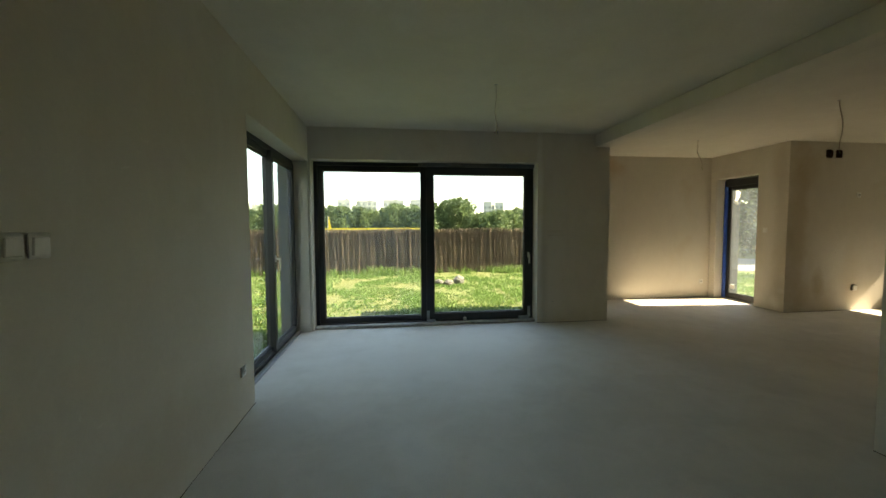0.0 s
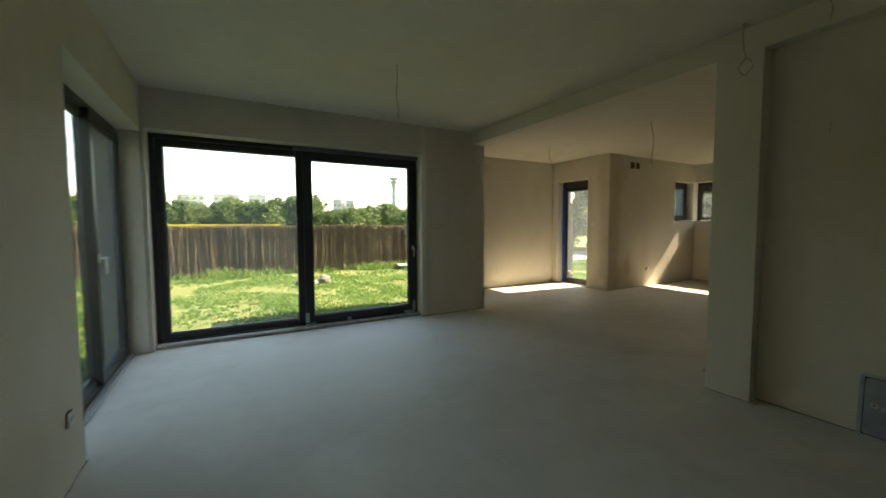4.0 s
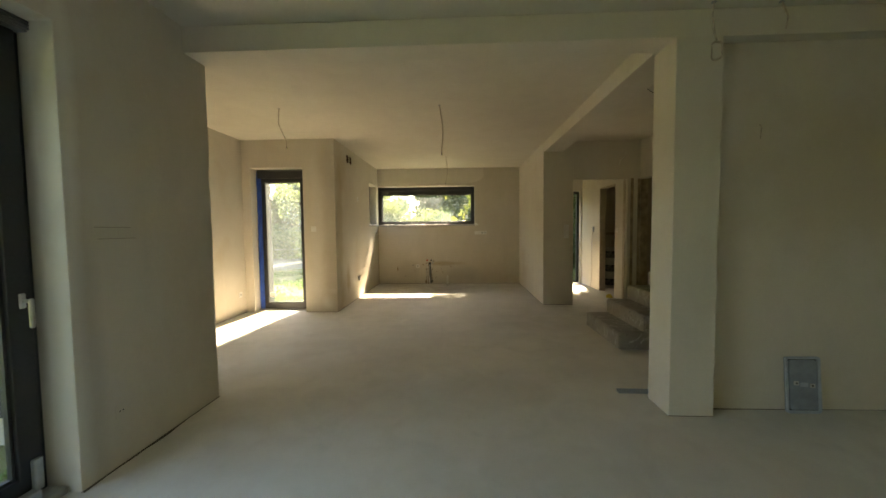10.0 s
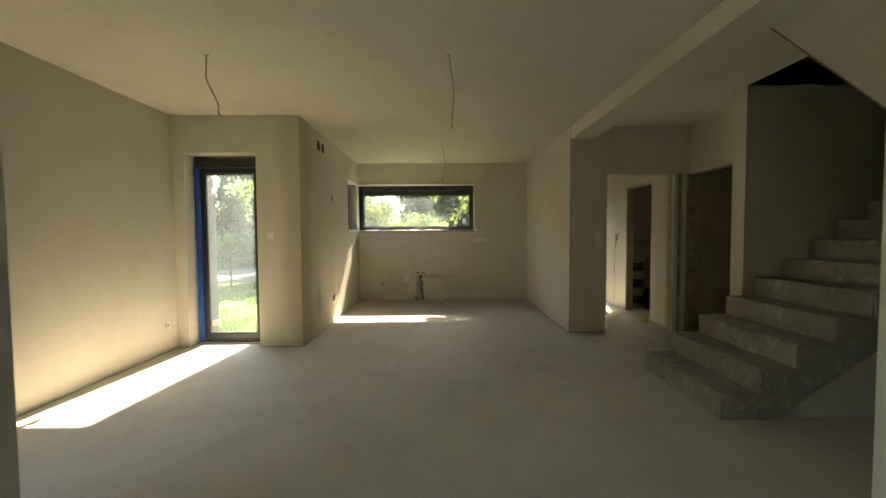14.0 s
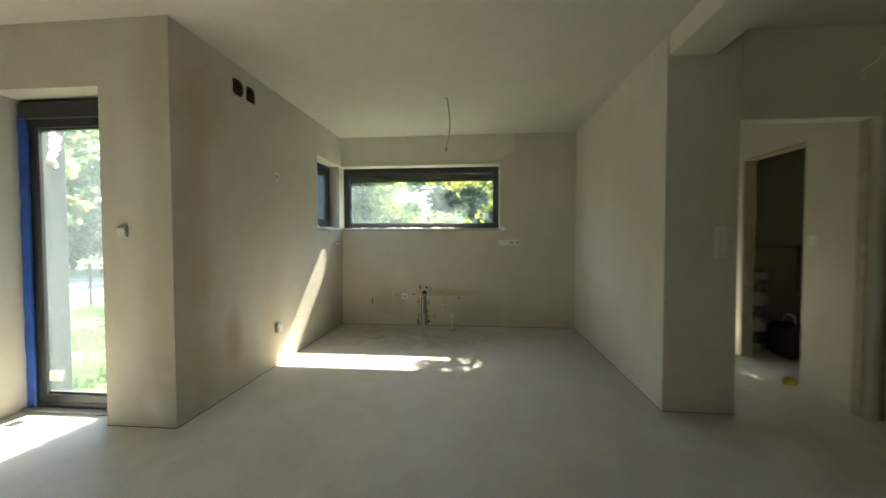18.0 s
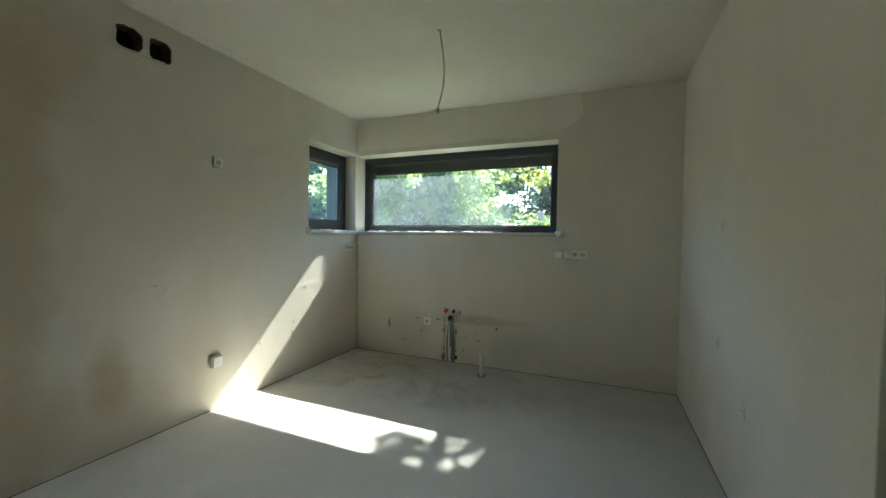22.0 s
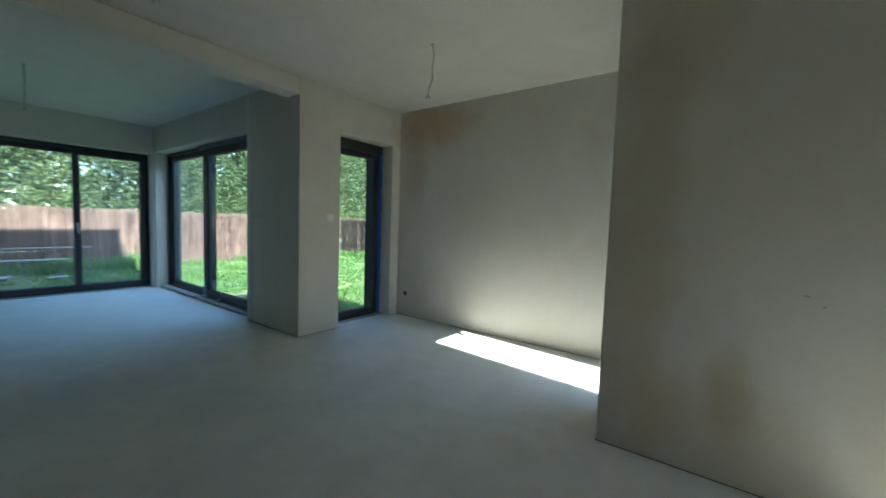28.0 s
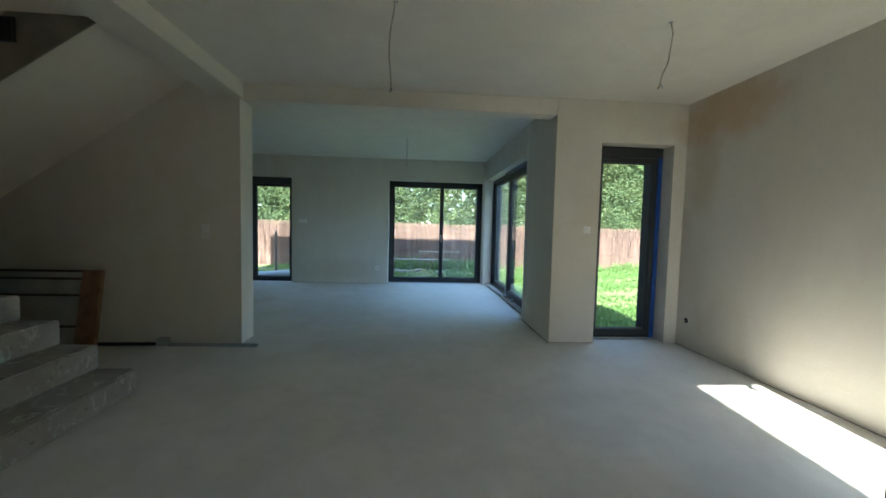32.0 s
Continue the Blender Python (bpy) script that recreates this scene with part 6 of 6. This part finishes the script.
for k in range(3):
    bucket(8.24 + 0.01 * k, 0.24, 0.286 * k)
rag = empty("rag", pose(7.07, 0.72, 0))
tagged(rag, "crumpled yellow cloth on the hall floor", "cloth")
bm = bmesh.new()
bmesh.ops.create_icosphere(bm, subdivisions=3, radius=0.05)
for v in bm.verts:
    v.co = Vector((v.co.x, v.co.y, abs(v.co.z) * 1.2)) * (1 + 0.4 * noise.noise(v.co * 40))
part("cloth", bm, plain("yellow_cloth", (0.55, 0.42, 0.06), 0.9), rag)

ic = empty("intercom_cable", facing("vestibule", 8.18, 1.23))
tagged(ic, "intercom box with loose cable hanging to the floor", "intercom")
part("box", rounded_plate(0.08, 0.11, 0.02), M_GREYPL, ic)
part("cable", tube(smooth_path([(0, -0.02, -0.05), (0.04, -0.05, -0.2), (-0.02, -0.03, -0.5), (0.03, -0.04, -0.9), (0.0, -0.06, -1.20)], 6), 0.006, 6), M_CABLE, ic)

bx = empty("tool_bag", pose(7.90, 0.10, 0))
tagged(bx, "black tool bag on the back room floor", "bag")
part("body", box(-0.17, -0.12, 0.0, 0.17, 0.12, 0.34, 0.03, seg=3), M_HOLE, bx)
part("handle", tube(smooth_path([(-0.08, 0, 0.33), (-0.05, 0, 0.42), (0.05, 0, 0.42), (0.08, 0, 0.33)], 5), 0.012, 7), M_GREYPL, bx)
bt = empty("wall_batten", pose(XK, -0.35, 1.10))
tagged(bt, "pale batten frame fixed to the back room wall", "batten")
part("board", box(-0.03, -0.40, 0.0, 0.0, 0.55, 0.05, 0.004), M_WOOD, bt)
part("upright", box(-0.03, -0.45, -0.55, 0.0, -0.402, 0.05, 0.004), M_WOOD, bt)
vw = empty("wall_wire", pose(6.44, 0.80, 2.36, 0, 0, -90))
tagged(vw, "loose wire ends sticking out above the hall opening", "wire")
for d in ((0.03, -0.10, 0.10), (-0.06, -0.06, -0.10)):
    part("wire", tube(smooth_path([(0, 0.004, 0), (d[0] * 0.5, d[1] * 0.8, d[2] * 0.3), d], 5), 0.0035, 5), M_WHITE, vw)
# timber lining of the back room doorway and the rough posts of the hall openings
ln = empty("door_lining", pose(6.44, 0.37, 0))
tagged(ln, "rough plaster and timber post between two hall openings", "door frame", kind="structure")
part("jamb", box(-0.022, 0.004, 0.0, -0.001, 0.118, 2.046, 0.004), M_RAWJAMB, ln)
part("batten", box(-0.012, 0.122, 0.0, 0.0, 0.165, 2.05, 0.004), M_RAWJAMB, ln)
part("batten", box(-0.020, 0.170, 0.0, 0.0, 0.225, 2.05, 0.005), M_CEIL, ln)
part("batten", box(-0.013, 0.232, 0.0, 0.0, 0.275, 2.06, 0.004), M_RAWJAMB, ln)
part("batten", box(-0.024, 0.282, 0.0, 0.0, 0.338, 2.05, 0.006), M_CEIL, ln)
part("jamb", box(0.02, 0.342, 0.0, 0.10, 0.352, 2.046, 0.003), M_WOOD, ln)
ln = empty("door_lining", pose(7.10, 0.50, 0))
tagged(ln, "raw timber lining of the back room doorway", "door frame", kind="structure")
part("jamb", box(0.735, 0.002, 0, 0.758, 0.118, 2.045, 0.003), M_WOOD, ln)
part("head", box(0.002, 0.004, 2.028, 0.735, 0.116, 2.048, 0.003), M_WOOD, ln)
fr = empty("door_3", pose(XK, EX[1] - 0.003, 0.003, 0, 0, -90))
tagged(fr, "dark house door frame standing open to the garden", "door", kind="structure")
part("door_frame", cells([(0, 0.10, 0, 0.834, 0.17, 2.09)], [(0.05, 0, 0.03, 0.784, 1, 2.03)]), M_FRAME, fr)


# ---- dark joint between floor and walls ----
M_JOINT = plain("edge_joint", (0.105, 0.082, 0.058), 0.95, 0.0, 0.3, 30, 0.0, True)


def joint(runs):
    bm = bmesh.new()
    for k, (x0, y0, x1, y1) in enumerate(runs):
        d = Vector((x1 - x0, y1 - y0, 0))
        n = max(2, int(d.length / 0.06))
        u = d.normalized()
        s = Vector((-u.y, u.x, 0))
        row = []
        for i in range(n + 1):
            p = Vector((x0, y0, 0)) + d * (i / n)
            wd = max(0.0004, 0.0036 + 0.010 * noise.noise(Vector((p.x * 2.3, p.y * 2.3, k))) + 0.004 * noise.noise(Vector((p.x * 11, p.y * 11, k)))) * (2.2 if k in (1, 5) else 1.0)
            row.append((bm.verts.new(p - s * 0.004 + Vector((0, 0, 0.0035))), bm.verts.new(p + s * wd + Vector((0, 0, 0.0035))), bm.verts.new(p + s * wd + Vector((0, 0, -0.01))), bm.verts.new(p - s * 0.004 + Vector((0, 0, -0.01)))))
        for a, b in zip(row, row[1:]):
            for i in range(4):
                j = (i + 1) % 4
                bm.faces.new((a[i], a[j], b[j], b[i]))
        bm.faces.new(row[0][::-1])
        bm.faces.new(row[-1])
    bmesh.ops.recalc_face_normals(bm, faces=bm.faces[:])
    return bm


structure("floor_joint", joint([(XW, W2[0], XW, W1[1]), (XS, YN, N1[1], YN), (XK, 2.04, 6.44, 2.04), (6.44, 2.04, 6.44, 1.555), (XE + 0.0, YD, XS, YD),
                                (XE, D2[0], XE, YK), (XE, YK, XK, YK), (XK, YK, XK, 2.04), (2.69, 1.73, 2.69, 2.02), (2.80, YS, 2.80, 1.73), (XS, D1[0], XS, YN),
                                (2.97, 2.02, 2.97, YS)][::1]),
          M_JOINT, "dark ragged joint between screed and walls", "trim")

M_SEAM = plain("brown_corner_seam", (0.48, 0.41, 0.31), 0.92, 0.0, 0.25, 22, 0.2, True)
bm = bmesh.new()
row = []
for i in range(60):
    z = 0.005 + (SILL - 0.04) * i / 59
    a = 0.016 + 0.014 * noise.noise(Vector((z * 5, 0, 2))) + 0.006 * noise.noise(Vector((z * 21, 4, 0)))
    c = 0.010 + 0.010 * noise.noise(Vector((z * 6, 9, 2)))
    row.append([bm.verts.new(p) for p in ((XK - 0.0012, YK - a, z), (XK - 0.003, YK - 0.003, z), (XK - c, YK - 0.0012, z))])
for p, q in zip(row, row[1:]):
    for k in (0, 1):
        bm.faces.new((p[k], q[k], q[k + 1], p[k + 1]))
structure("corner_seam", bm, M_SEAM, "brownish seam in the corner of the kitchen", "trim")

# ---- patched plaster ----
M_PATCH = plaster("patch_plaster", (0.77, 0.725, 0.635), (0.71, 0.65, 0.53), (0.80, 0.76, 0.68))


def patch(wall, u0, z0, u1, z1, seed, mat, label, ragged=0.05):
    """A thin skim of newer plaster with a soft ragged outline."""
    cx, cz, w, h = (u0 + u1) / 2, (z0 + z1) / 2, (u1 - u0) / 2, (z1 - z0) / 2
    m = facing(wall, cx, cz)
    bm = bmesh.new()
    rim = []
    for i in range(72):
        t = 2 * math.pi * i / 72
        c, s = math.cos(t), math.sin(t)
        p = 1 / (abs(c) ** 5 + abs(s) ** 5) ** 0.2
        j = ragged * noise.noise(Vector((c * 2.2, s * 2.2, seed))) + 0.35 * ragged * noise.noise(Vector((c * 9, s * 9, seed)))
        rim.append((bm.verts.new((c * p * (w + j), -0.0016, s * p * (h + j))), bm.verts.new((c * p * (w + j + 0.006), 0.0, s * p * (h + j + 0.006)))))
    bm.faces.new([a for a, b in rim])
    for (a, b), (c, d) in zip(rim, rim[1:] + rim[:1]):
        bm.faces.new((a, b, d, c))
    bmesh.ops.recalc_face_normals(bm, faces=bm.faces[:])
    me = bpy.data.meshes.new("plaster_patch")
    bm.to_mesh(me)
    bm.free()
    ob = link("plaster_patch", me, mat)
    ob.matrix_world = m
    tagged(ob, label, "plaster patch", kind="structure")
    return ob


patch("kitchen_east", 2.86, 2.315, 5.60, 2.84, 1, M_PATCH, "paler skim of plaster above the strip window")
